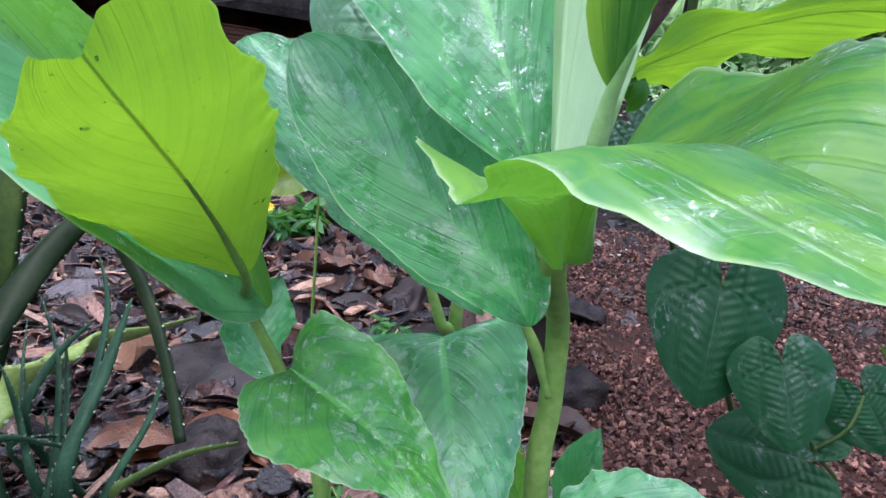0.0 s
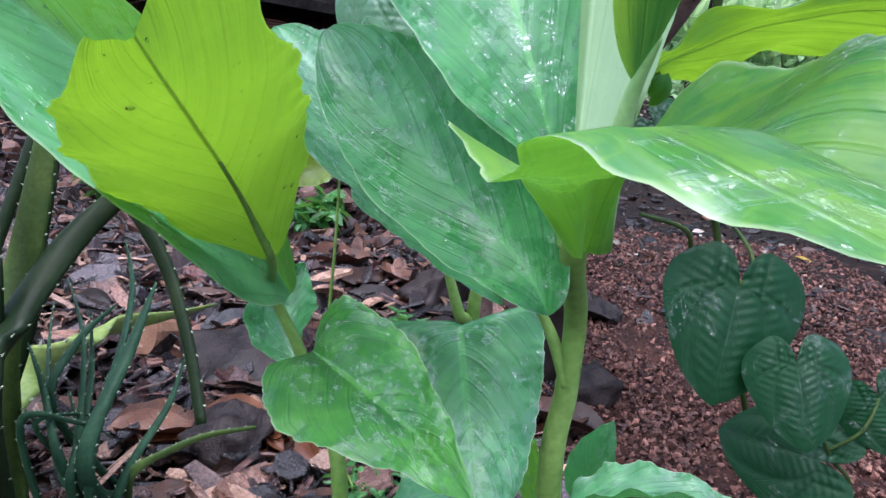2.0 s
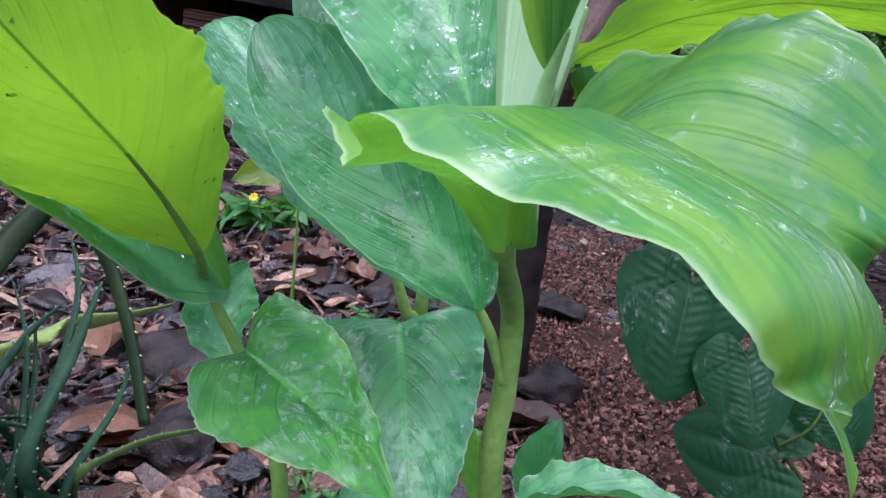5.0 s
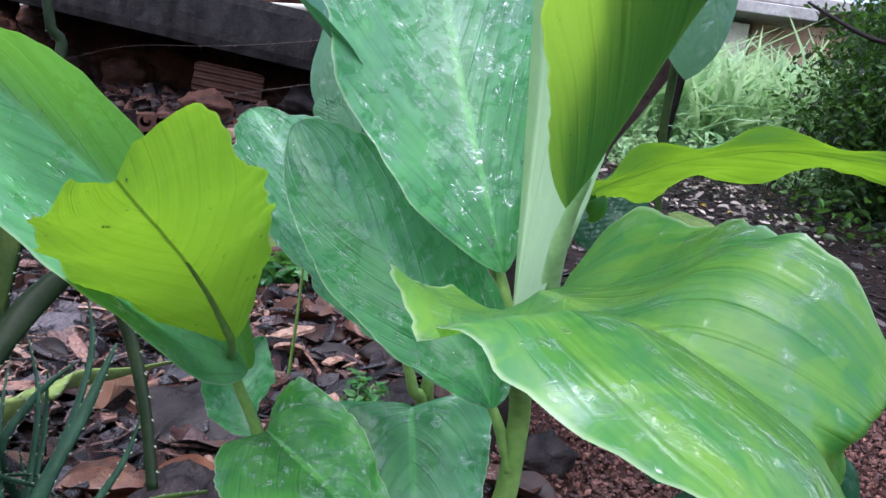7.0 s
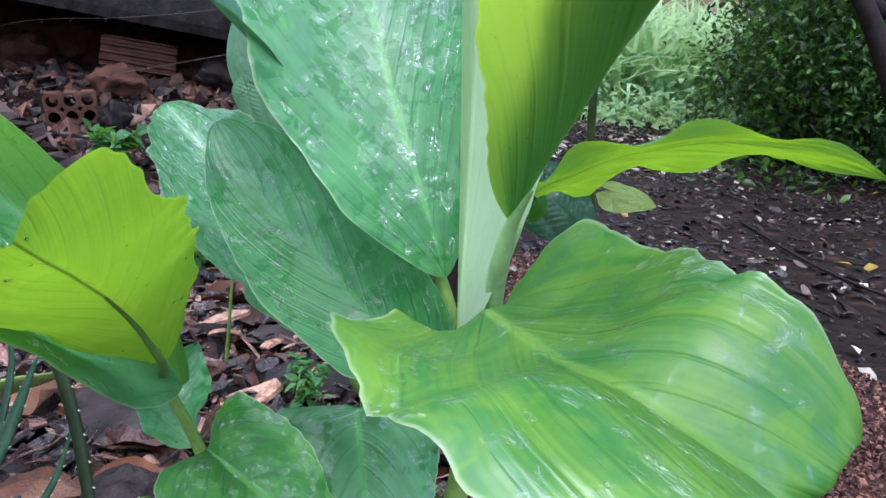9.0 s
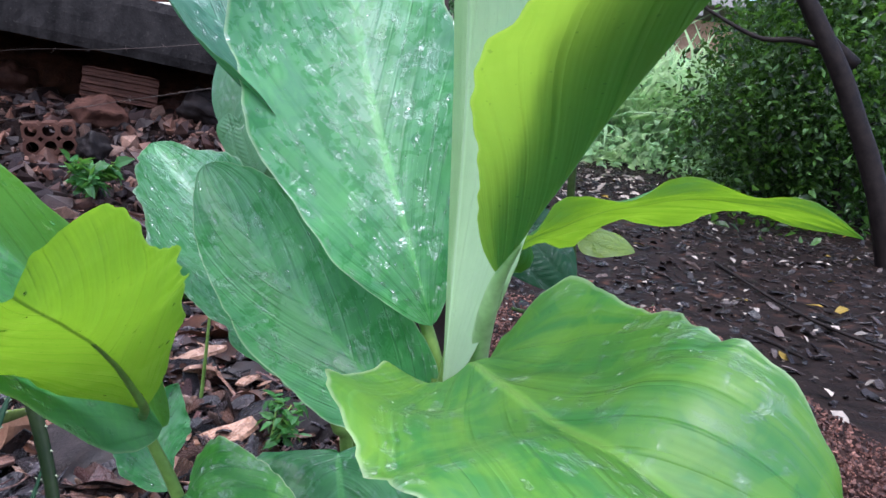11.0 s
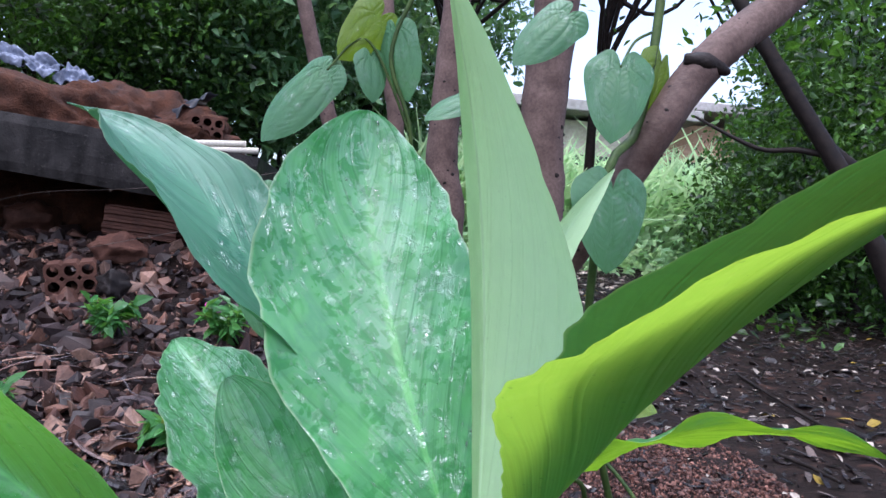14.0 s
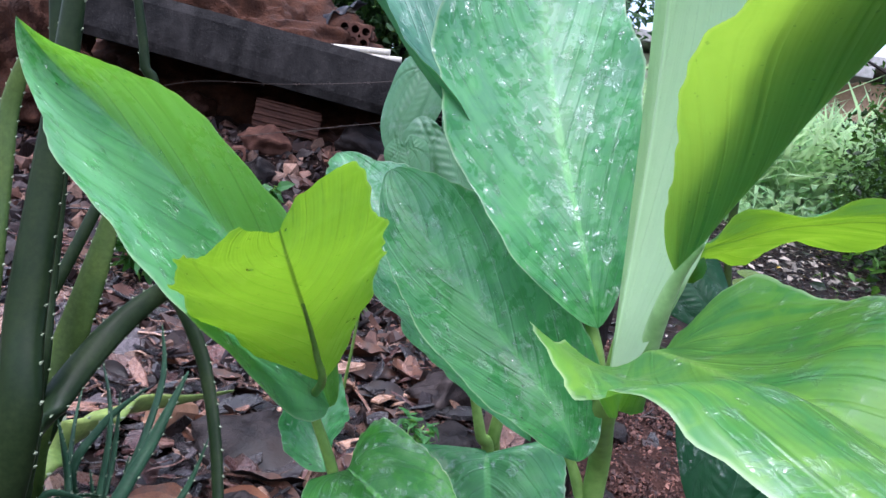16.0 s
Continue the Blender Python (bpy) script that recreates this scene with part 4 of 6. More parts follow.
lJ, rJ = blade("leaf", [(0.109, 0.304, 0.423), (0.120, 0.237, 0.490), (0.135, 0.183, 0.541), (0.179, 0.130, 0.573)], (0, 0, 1), (-49.8, -49.3), (0.0280, 0.0396), 0.478, (89.2, 69.1), 0.017, (1.0, 1.0), MAT_TOP_LEAF, main, "arching leaf with a glowing yellow-green underside", wave=0.002, waves=3, seed=7)
tube("stalk", [(0.111, 0.338, 0.366), (0.109, 0.324, 0.391), (0.108, 0.312, 0.409), tuple(rJ[0]), tuple(rJ[4])], [0.0042, 0.0038, 0.0034, 0.0024, 0.0006], MAT_PALE_STEM, main, "thick green leaf stalk", n=28, sides=10)
lG, rG = blade("leaf", [(0.123, 0.335, 0.427), (0.101, 0.341, 0.419), (0.184, 0.336, 0.479), (0.266, 0.342, 0.446)], (0, -1, 0), (-57.9, -2.5), (0.0130, 0.0372), 0.448, (-6.3, -5.8), -0.022, (1.0, 1.0), MAT_YOUNG_LEAF, main, "level leaf with a wavy edge, yellow-green below", wave=0.004, waves=4, seed=8)
draped_blade("leaf", [((0.097, 0.320, 0.363), (0.104, 0.332, 0.361), (0.116, 0.341, 0.362)), ((0.073, 0.283, 0.395), (0.100, 0.296, 0.393), (0.112, 0.293, 0.411)), ((0.056, 0.226, 0.411), (0.100, 0.251, 0.406), (0.130, 0.265, 0.432)), ((0.067, 0.187, 0.409), (0.105, 0.213, 0.411), (0.133, 0.213, 0.435)), ((0.080, 0.148, 0.417), (0.113, 0.181, 0.416), (0.137, 0.193, 0.438)), ((0.107, 0.125, 0.407), (0.133, 0.166, 0.407), (0.158, 0.181, 0.414)), ((0.124, 0.140, 0.394), (0.143, 0.174, 0.394), (0.149, 0.193, 0.417)), ((0.138, 0.186, 0.387), (0.149, 0.187, 0.382), (0.159, 0.201, 0.391)), ((0.160, 0.186, 0.355), (0.163, 0.201, 0.363), (0.172, 0.221, 0.361))], MAT_MIX_LEAF, main, "large leaf mottled yellow and green, wet and shining", wave=0.0026, waves=6, scallop=0.06, cupped=3.0)

tube("stalk", [(0.107, 0.340, 0.368), (0.109, 0.331, 0.399), (0.115, 0.325, 0.429), (0.120, 0.322, 0.446)], [0.0045, 0.0042, 0.0034, 0.0008], MAT_PALE_STEM, main, "thick pale leaf stalk", n=24, sides=10)
tube("stalk", [(0.101, 0.360, 0.355), (0.097, 0.363, 0.373), (0.089, 0.370, 0.392), (0.082, 0.378, 0.405)], [0.0036, 0.0032, 0.0028, 0.0015], MAT_STEM, main, "green leaf stalk", n=20, sides=8)
tube("stalk", [(0.118, 0.419, 0.267), (0.109, 0.422, 0.290), (0.101, 0.425, 0.304), (0.090, 0.433, 0.319)], [0.0034, 0.0032, 0.0026, 0.0014], MAT_STEM, main, "green leaf stalk", n=20, sides=8)

lA, rA = blade("leaf", [(-0.031, 0.393, 0.326), (-0.030, 0.330, 0.382), (-0.025, 0.294, 0.392), (-0.013, 0.222, 0.425)], (0, -1, 0), (-13.3, -23.0), (0.0503, 0.0332), 0.449, (16.5, -15.1), -0.188, (0.95, 0.8), MAT_YOUNG_LEAF, left, "back-lit yellow-green leaf with a torn blunt tip", lobe=(0, 0.0055), wave=0.002, waves=4, nick=0.05, drops=26, seed=10, water=MAT_WATER_LIT)
lE, rE = blade("leaf", [(-0.035, 0.445, 0.293), (-0.081, 0.380, 0.419), (-0.173, 0.407, 0.429), (-0.187, 0.357, 0.477)], (0, -1, 0), (-25.3, -1.8), (0.0447, 0.0252), 0.438, (26.6, 8.7), 0.774, (1.0, 1.0), MAT_LIT_LEAF, left, "pointed green leaf with rain drops", wave=0.002, waves=3, drops=150, drop_size=0.0009, seed=11)
draped_blade("leaf", [((-0.013, 0.406, 0.277), (-0.013, 0.406, 0.277), (-0.011, 0.406, 0.278)), ((-0.027, 0.370, 0.278), (-0.000, 0.388, 0.279), (-0.005, 0.412, 0.304)), ((-0.016, 0.348, 0.268), (0.019, 0.370, 0.277), (0.021, 0.396, 0.305)), ((0.010, 0.333, 0.266), (0.037, 0.353, 0.274), (0.042, 0.376, 0.296)), ((0.039, 0.322, 0.267), (0.053, 0.335, 0.271), (0.053, 0.351, 0.289)), ((0.058, 0.311, 0.267), (0.064, 0.317, 0.271), (0.065, 0.326, 0.281)), ((0.073, 0.299, 0.271), (0.073, 0.299, 0.271), (0.073, 0.299, 0.271))], MAT_LOW_LEAF, left, "low broad leaf, green with pale wet blotches", wave=0.002, waves=5, scallop=0.05)
tube("stem", [(0.0, 0.47, -0.01), (-0.002, 0.449, 0.175), (-0.019, 0.460, 0.218), (-0.032, 0.463, 0.250), (-0.048, 0.457, 0.287), tuple(rA[0]), tuple(rA[7]), tuple(rA[16]), tuple(rA[28])], [0.006, 0.005, 0.0044, 0.0036, 0.0029, 0.0022, 0.0016, 0.0011, 0.0006], MAT_STEM, left, "slender green leaf stalk", n=52, sides=10)

draped_blade("leaf", [((0.059, 0.448, 0.284), (0.060, 0.448, 0.284), (0.061, 0.448, 0.284)), ((0.019, 0.445, 0.282), (0.061, 0.439, 0.280), (0.101, 0.456, 0.296)), ((0.018, 0.432, 0.267), (0.064, 0.424, 0.270), (0.107, 0.441, 0.278)), ((0.029, 0.414, 0.250), (0.068, 0.406, 0.256), (0.106, 0.420, 0.262)), ((0.043, 0.394, 0.238), (0.072, 0.386, 0.243), (0.102, 0.399, 0.245)), ((0.057, 0.376, 0.229), (0.076, 0.368, 0.231), (0.097, 0.379, 0.231)), ((0.082, 0.351, 0.219), (0.082, 0.351, 0.219), (0.082, 0.351, 0.219))], MAT_OLD_LEAF, mid, "drooping green leaf with shining wet streaks", wave=0.002, waves=5, scallop=0.04, seed=4)
tube("stem", [(0.075, 0.56, -0.01), (0.067, 0.555, 0.220), (0.057, 0.544, 0.257), (0.046, 0.542, 0.289)], [0.006, 0.005, 0.0042, 0.003], MAT_STEM, mid, "thin green stalk", n=20)
tube("stem", [(0.085, 0.57, -0.01), (0.071, 0.565, 0.216), (0.067, 0.554, 0.254), (0.070, 0.553, 0.291)], [0.006, 0.005, 0.0048, 0.004], MAT_STEM, mid, "thin green stalk", n=20)

# ---- heart-leaved vine ----
vine = thing("yam_vine", "climbing yam vine with dark quilted heart-shaped leaves", "vine", (0.40, 0.80, 0.0))
heart_leaf("leaf", (0.288, 0.673, 0.262), (0.271, 0.629, 0.170), (-0.1, -0.9, 0.4), 0.118, MAT_VINE_SHADED, vine, "dark green heart-shaped leaf, wet", 1)
heart_leaf("leaf", (0.328, 0.626, 0.215), (0.336, 0.591, 0.157), (-0.2, -0.9, 0.4), 0.082, MAT_VINE_SHADED, vine, "dark green heart-shaped leaf with a hole", 2)
heart_leaf("leaf", (0.375, 0.650, 0.120), (0.300, 0.690, 0.122), (0.0, -0.8, 0.5), 0.11, MAT_VINE_SHADED, vine, "", 3)
heart_leaf("leaf", (0.415, 0.656, 0.181), (0.441, 0.635, 0.138), (-0.2, -0.9, 0.4), 0.075, MAT_VINE_SHADED, vine, "", 4)
heart_leaf("leaf", (0.238, 0.670, 0.670), (0.230, 0.649, 0.608), (-0.2, -0.95, 0.1), 0.058, MAT_VINE_LIT, vine, "lighter heart-shaped leaf hanging from the vine", 5, puff=0.35)
heart_leaf("leaf", (0.225, 0.618, 0.564), (0.226, 0.606, 0.501), (0.1, -0.95, 0.2), 0.063, MAT_VINE_LIT, vine, "lighter heart-shaped leaf hanging from the vine", 6, puff=0.5)
for n_, f_, seed_, w_ in (((-0.081, 0.960, 0.541), (-0.110, 0.924, 0.435), 7, 0.075), ((-0.040, 0.889, 0.467), (0.029, 0.850, 0.363), 8, 0.11), ((0.198, 0.670, 0.387), (0.238, 0.638, 0.351), 9, 0.07), ((-0.076, 0.854, 0.443), (-0.051, 0.840, 0.388), 10, 0.05)):
    heart_leaf("leaf", n_, f_, (-0.1, -0.9, 0.45), w_, MAT_VINE_LIT if seed_ != 9 else MAT_VINE_SHADED, vine, "quilted heart-shaped leaf behind the turmeric", seed_)
heart_leaf("leaf", (0.285, 0.706, 0.684), (0.279, 0.695, 0.637), (0.6, -0.7, 0.2), 0.05, MAT_YELLOW_LEAF, vine, "older heart-shaped leaf turning yellow-brown", 11)
heart_leaf("leaf", (-0.028, 0.926, 0.693), (-0.101, 0.911, 0.611), (0.0, -0.8, 0.6), 0.055, MAT_VINE_LIT, vine, "quilted leaf hanging from the vine", 12)
heart_leaf("leaf", (0.047, 0.931, 0.750), (0.063, 0.917, 0.667), (-0.4, -0.8, 0.3), 0.045, MAT_VINE_LIT, vine, "", 13)
heart_leaf("leaf", (0.027, 0.933, 0.761), (-0.014, 0.925, 0.707), (0.1, -0.9, -0.3), 0.06, MAT_YELLOW_LEAF, vine, "yellow-green vine leaf seen from below", 14)
heart_leaf("leaf", (0.231, 0.854, 0.764), (0.173, 0.837, 0.707), (0.0, -0.8, 0.5), 0.055, MAT_VINE_LIT, vine, "", 15)
heart_leaf("leaf", (0.132, 0.860, 0.666), (0.084, 0.844, 0.642), (0.0, -0.6, 0.8), 0.04, MAT_VINE_LIT, vine, "", 16)
heart_leaf("leaf", (0.021, 0.932, 0.714), (0.030, 0.920, 0.663), (0.3, -0.9, 0.2), 0.04, MAT_VINE_LIT, vine, "", 17)
heart_leaf("leaf", (0.269, 0.705, 0.385), (0.306, 0.690, 0.382), (0.0, -0.5, 0.8), 0.045, MAT_YELLOW_LEAF, vine, "older vine leaf turning olive", 18)
for pts_, rr_ in (([(0.263, 0.772, 0.329), (0.291, 0.725, 0.303), (0.301, 0.689, 0.282), (0.288, 0.673, 0.262)], 0.0022), ([(0.274, 0.776, 0.262), (0.261, 0.762, 0.287), (0.213, 0.744, 0.301)], 0.0028), ([(0.40, 0.80, -0.01), (0.414, 0.672, 0.085), (0.381, 0.652, 0.130), (0.335, 0.640, 0.209)], 0.0022), ([(0.381, 0.652, 0.130), (0.403, 0.648, 0.153), (0.415, 0.656, 0.181)], 0.0018), ([(0.288, 0.728, 0.771), (0.278, 0.707, 0.697), (0.262, 0.686, 0.621), (0.227, 0.648, 0.566), (0.249, 0.691, 0.365), (0.40, 0.80, 0.0)], 0.0045), ([(0.274, 0.707, 0.712), (0.254, 0.689, 0.697), (0.238, 0.670, 0.670)], 0.0015), ([(0.068, 0.930, 0.799), (0.044, 0.930, 0.716), (0.074, 0.925, 0.627), (0.076, 0.941, 0.501)], 0.003), ([(0.074, 0.925, 0.627), (0.016, 0.933, 0.733), (-0.028, 0.926, 0.693)], 0.0018)):
    tube("tendril", pts_, [rr_, rr_ * 0.9, rr_ * 0.7], MAT_VINE_STEM, vine, "", n=22, sides=7)

# small leaves low round the stems
blade("leaf", [(-0.037, 0.485, 0.234), (-0.053, 0.497, 0.243), (-0.058, 0.514, 0.267), (-0.045, 0.519, 0.289)], (0, -1, 0), (-10, 0), (0.024, 0.020), 0.5, (12, 12), 0.3, (1.0, 1.0), MAT_OLD_LEAF, left, "small wet leaf behind the stalk", wave=0.002, drops=70, seed=14)
low = thing("seedling", "young broad-leaved seedling close to the soil", "plant", (0.198, 0.712, -0.000), "seedlings")
blade("leaf", [(0.157, 0.533, 0.125), (0.154, 0.529, 0.150), (0.161, 0.526, 0.178), (0.169, 0.521, 0.200)], (0, -1, 0), (10, 10), (0.016, 0.016), 0.5, (12, 12), 0.2, (1.0, 1.0), MAT_OLD_LEAF, low, "", wave=0.001, drops=16, seed=15)
blade("leaf", [(0.136, 0.483, 0.149), (0.154, 0.480, 0.174), (0.187, 0.472, 0.182), (0.246, 0.462, 0.180)], (0, 0, 1), (0, 10), (0.022, 0.022), 0.5, (8, 8), 0.2, (1.0, 1.0), MAT_OLD_LEAF, low, "", wave=0.002, seed=16)
blade("leaf", [(0.127, 0.509, 0.131), (0.120, 0.513, 0.145), (0.111, 0.510, 0.175), (0.106, 0.507, 0.201)], (0, -1, 0), (0, 10), (0.010, 0.012), 0.5, (12, 12), 0.2, (1.0, 1.0), MAT_MIX_LEAF, low, "", wave=0.001, seed=17)
blade("leaf", [(0.022, 0.462, 0.142), (0.035, 0.459, 0.169), (0.050, 0.450, 0.173), (0.069, 0.437, 0.161)], (0, 0, 1), (0, 0), (0.02, 0.02), 0.5, (8, 8), 0.2, (1.0, 1.0), MAT_OLD_LEAF, low, "", wave=0.002, seed=18)
yl = thing("seedling", "seedling with a single olive-yellow leaf", "plant", (-0.150, 1.120, 0.000), "seedlings")
blade("leaf", [(-0.128, 1.040, 0.283), (-0.142, 1.036, 0.278), (-0.178, 1.028, 0.262), (-0.212, 1.020, 0.244)], (0, -1, 0), (-8, 6), (0.026, 0.024), 0.45, (5, 5), 0.2, (1.0, 1.0), MAT_YELLOW_LEAF, yl, "", wave=0.002, seed=19)
tube("stem", [(-0.150, 1.120, 0.000), (-0.135, 1.070, 0.160), (-0.128, 1.040, 0.283)], [0.003, 0.0022, 0.0015], MAT_STEM, yl, "", n=10)

# ---- aloes ----
aloe = thing("aloe_plant", "large aloe with thick spined dark green leaves", "aloe", (-0.32, 0.55, 0.0), "aloes")
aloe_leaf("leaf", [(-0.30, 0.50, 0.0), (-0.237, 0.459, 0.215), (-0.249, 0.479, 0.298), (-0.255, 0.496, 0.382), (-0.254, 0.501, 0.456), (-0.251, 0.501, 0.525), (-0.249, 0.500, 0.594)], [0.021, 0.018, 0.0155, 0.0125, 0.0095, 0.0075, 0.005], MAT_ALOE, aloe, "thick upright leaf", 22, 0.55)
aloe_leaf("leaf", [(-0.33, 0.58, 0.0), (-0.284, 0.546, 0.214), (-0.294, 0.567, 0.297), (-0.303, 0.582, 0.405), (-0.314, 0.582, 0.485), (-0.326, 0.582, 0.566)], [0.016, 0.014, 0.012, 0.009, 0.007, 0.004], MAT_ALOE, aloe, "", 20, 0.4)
aloe_leaf("leaf", [(-0.31, 0.60, 0.0), (-0.298, 0.580, 0.170), (-0.284, 0.591, 0.242), (-0.273, 0.601, 0.309), (-0.268, 0.608, 0.357), (-0.264, 0.616, 0.418)], [0.016, 0.016, 0.015, 0.012, 0.008, 0.003], MAT_ALOE_LIGHT, aloe, "lighter leaf with toothed edges", 20, 0.3)
aloe_leaf("leaf", [(-0.40, 0.62, 0.0), (-0.360, 0.587, 0.252), (-0.364, 0.601, 0.358), (-0.366, 0.609, 0.418), (-0.354, 0.606, 0.460), (-0.337, 0.600, 0.480)], [0.018, 0.018, 0.014, 0.010, 0.007, 0.003], MAT_ALOE_LIGHT, aloe, "", 18, 0.35)
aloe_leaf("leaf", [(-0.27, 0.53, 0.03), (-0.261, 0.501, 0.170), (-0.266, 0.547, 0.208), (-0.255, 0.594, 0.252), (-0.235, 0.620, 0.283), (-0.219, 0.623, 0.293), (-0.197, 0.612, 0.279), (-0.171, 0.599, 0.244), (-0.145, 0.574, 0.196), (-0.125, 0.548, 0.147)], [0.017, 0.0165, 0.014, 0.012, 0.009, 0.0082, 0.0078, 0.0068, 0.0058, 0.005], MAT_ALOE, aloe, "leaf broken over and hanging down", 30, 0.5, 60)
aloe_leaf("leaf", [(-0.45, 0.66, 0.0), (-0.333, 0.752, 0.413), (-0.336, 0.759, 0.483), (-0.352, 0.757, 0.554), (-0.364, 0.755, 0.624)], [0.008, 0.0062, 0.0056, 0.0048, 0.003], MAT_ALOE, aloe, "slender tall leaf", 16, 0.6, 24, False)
aloe_leaf("leaf", [(-0.36, 0.58, 0.02), (-0.358, 0.68, 0.085), (-0.342, 0.746, 0.100), (-0.328, 0.810, 0.104), (-0.289, 0.861, 0.102), (-0.254, 0.927, 0.098)], [0.026, 0.028, 0.025, 0.016, 0.008, 0.003], MAT_ALOE_PALE, aloe, "yellowing leaf lying out over the bark", 16, 0.3)
aloe_leaf("leaf", [(-0.22, 0.62, 0.02), (-0.201, 0.594, 0.069), (-0.179, 0.617, 0.079), (-0.154, 0.640, 0.084), (-0.118, 0.661, 0.085)], [0.005, 0.0045, 0.004, 0.0035, 0.002], MAT_ALOE_LIGHT, aloe, "", 12, 0.5)
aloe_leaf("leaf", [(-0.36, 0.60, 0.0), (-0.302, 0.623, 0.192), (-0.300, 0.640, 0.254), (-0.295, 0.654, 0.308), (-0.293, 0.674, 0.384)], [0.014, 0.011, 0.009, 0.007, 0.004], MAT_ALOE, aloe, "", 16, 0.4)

pup = thing("aloe_plant", "clump of thin grey-green aloe offsets", "aloe", (-0.25, 0.62, 0.0), "aloes")
r_ = random.Random(5)
for tip_, mid_, base_, rad_ in (((-0.305, 0.687, 0.200), (-0.263, 0.636, 0.159), (-0.234, 0.573, 0.074), 0.0045), ((-0.271, 0.663, 0.182), (-0.254, 0.630, 0.132), (-0.232, 0.573, 0.074), 0.0045), ((-0.247, 0.665, 0.189), (-0.270, 0.636, 0.159), (-0.274, 0.604, 0.113), 0.0050), ((-0.256, 0.699, 0.239), (-0.235, 0.666, 0.191), (-0.226, 0.583, 0.109), 0.0050), ((-0.206, 0.653, 0.217), (-0.213, 0.620, 0.170), (-0.222, 0.558, 0.094), 0.0075), ((-0.181, 0.658, 0.156), (-0.188, 0.636, 0.113), (-0.206, 0.593, 0.068), 0.0040), ((-0.262, 0.608, 0.131), (-0.246, 0.591, 0.102), (-0.237, 0.563, 0.075), 0.0045), ((-0.300, 0.616, 0.165), (-0.278, 0.599, 0.135), (-0.245, 0.566, 0.087), 0.0055), ((-0.212, 0.583, 0.107), (-0.239, 0.575, 0.121), (-0.276, 0.564, 0.120), 0.0035), ((-0.232, 0.604, 0.111), (-0.253, 0.585, 0.120), (-0.268, 0.572, 0.111), 0.0030), ((-0.240, 0.631, 0.138), (-0.232, 0.603, 0.107), (-0.222, 0.564, 0.076), 0.0045), ((-0.327, 0.700, 0.172), (-0.304, 0.649, 0.130), (-0.266, 0.593, 0.073), 0.0040)):
    root_ = (-0.25 + r_.uniform(-0.03, 0.03), 0.62 + r_.uniform(-0.04, 0.04), 0.0)
    aloe_leaf("leaf", [root_, base_, mid_, tip_], [rad_ * 1.2, rad_, rad_ * 0.75, rad_ * 0.12], MAT_PUP, pup, "", 14, 0.6, 22)

# ---- shrub tree standing behind the plants ----
tree = thing("small_tree", "several-stemmed small tree with smooth pale-spotted bark", "tree", (0.19, 0.92, 0.0))


def bark_spots(points, radii, n, seed):
    """Raised dark leaf scars along a stem."""
    r = random.Random(seed)
    L = smooth_line(points, 80)
    V, F = [], []
    for i in range(n):
        j = r.randrange(4, 76)
        rad = np.interp(j / 79, np.linspace(0, 1, len(radii)), radii)
        T = L[j + 1] - L[j - 1]
        T /= np.linalg.norm(T)
        S = np.cross(T, np.array((0.13, 0.97, 0.21)))
        S /= np.linalg.norm(S)
        U = np.cross(S, T)
        a = r.uniform(0, 6.283)
        O = S * math.cos(a) + U * math.sin(a)
        W = np.cross(O, T)
        c, h = L[j] + O * rad * 0.97, rad * r.uniform(0.09, 0.17)
        b = len(V)
        V += [c + T * h * math.cos(q) * 0.7 + W * h * math.sin(q) for q in np.arange(6) * 1.047] + [c + O * h * 0.5]
        F += [(b + q, b + (q + 1) % 6, b + 6) for q in range(6)]
    return V, F


def trunk(points, radii, spots, seed, label, material=None):
    ob = tube("trunk", points, radii, material or MAT_BARK, tree, label, n=60, sides=16, lumps=0.10, seed=seed)
    if spots:
        v, f = bark_spots(points, radii, spots, seed)
        sp = mesh_object("bark_scars", v, f, MAT_DARK_BARK, None, "dark leaf scars on the bark")
        tagged(sp, kind="stuff")
        sp.parent = ob
        sp.matrix_parent_inverse = (Matrix.Translation(tree.location) @ ob.matrix_parent_inverse).inverted()
    return ob


trunk([(0.185, 1.00, 0.34), (0.190, 0.90, 0.40), (0.206, 0.761, 0.464), (0.268, 0.695, 0.597), (0.319, 0.702, 0.681), (0.404, 0.717, 0.763), (0.493, 0.731, 0.855)], [0.016, 0.016, 0.014, 0.0155, 0.0175, 0.0155, 0.013], 120, 1, "slanting spotted branch")
tube("knot", [(0.301, 0.694, 0.688), (0.318, 0.690, 0.687), (0.342, 0.695, 0.681)], [0.004, 0.0085, 0.004], MAT_DARK_BARK, tree, "dark knot on the branch", n=14, sides=12, lumps=0.4)
trunk([(0.15, 1.26, -0.02), (0.153, 1.256, 0.503), (0.135, 1.261, 0.640), (0.140, 1.267, 0.862), (0.139, 1.273, 1.075)], [0.032, 0.028, 0.026, 0.023, 0.02], 90, 2, "upright spotted stem")
# Lower part of the upright stem, in the darker bark tone.
trunk([(0.165, 1.03, -0.02), (0.178, 1.03, 0.22), (0.186, 1.02, 0.36)], [0.040, 0.034, 0.030], 0, 6, "darker foot of the tree", MAT_DARK_BARK)
trunk([(0.186, 1.02, 0.34), (0.257, 1.045, 0.519), (0.252, 1.050, 0.665), (0.260, 1.054, 0.836), (0.261, 1.058, 0.998)], [0.031, 0.031, 0.031, 0.030, 0.026], 110, 3, "upright spotted stem")
trunk([(0.02, 1.48, -0.02), (-0.027, 1.476, 0.575), (-0.073, 1.484, 0.721), (-0.132, 1.495, 0.919), (-0.186, 1.506, 1.128)], [0.02, 0.017, 0.0155, 0.014, 0.012], 40, 4, "thin leaning stem")
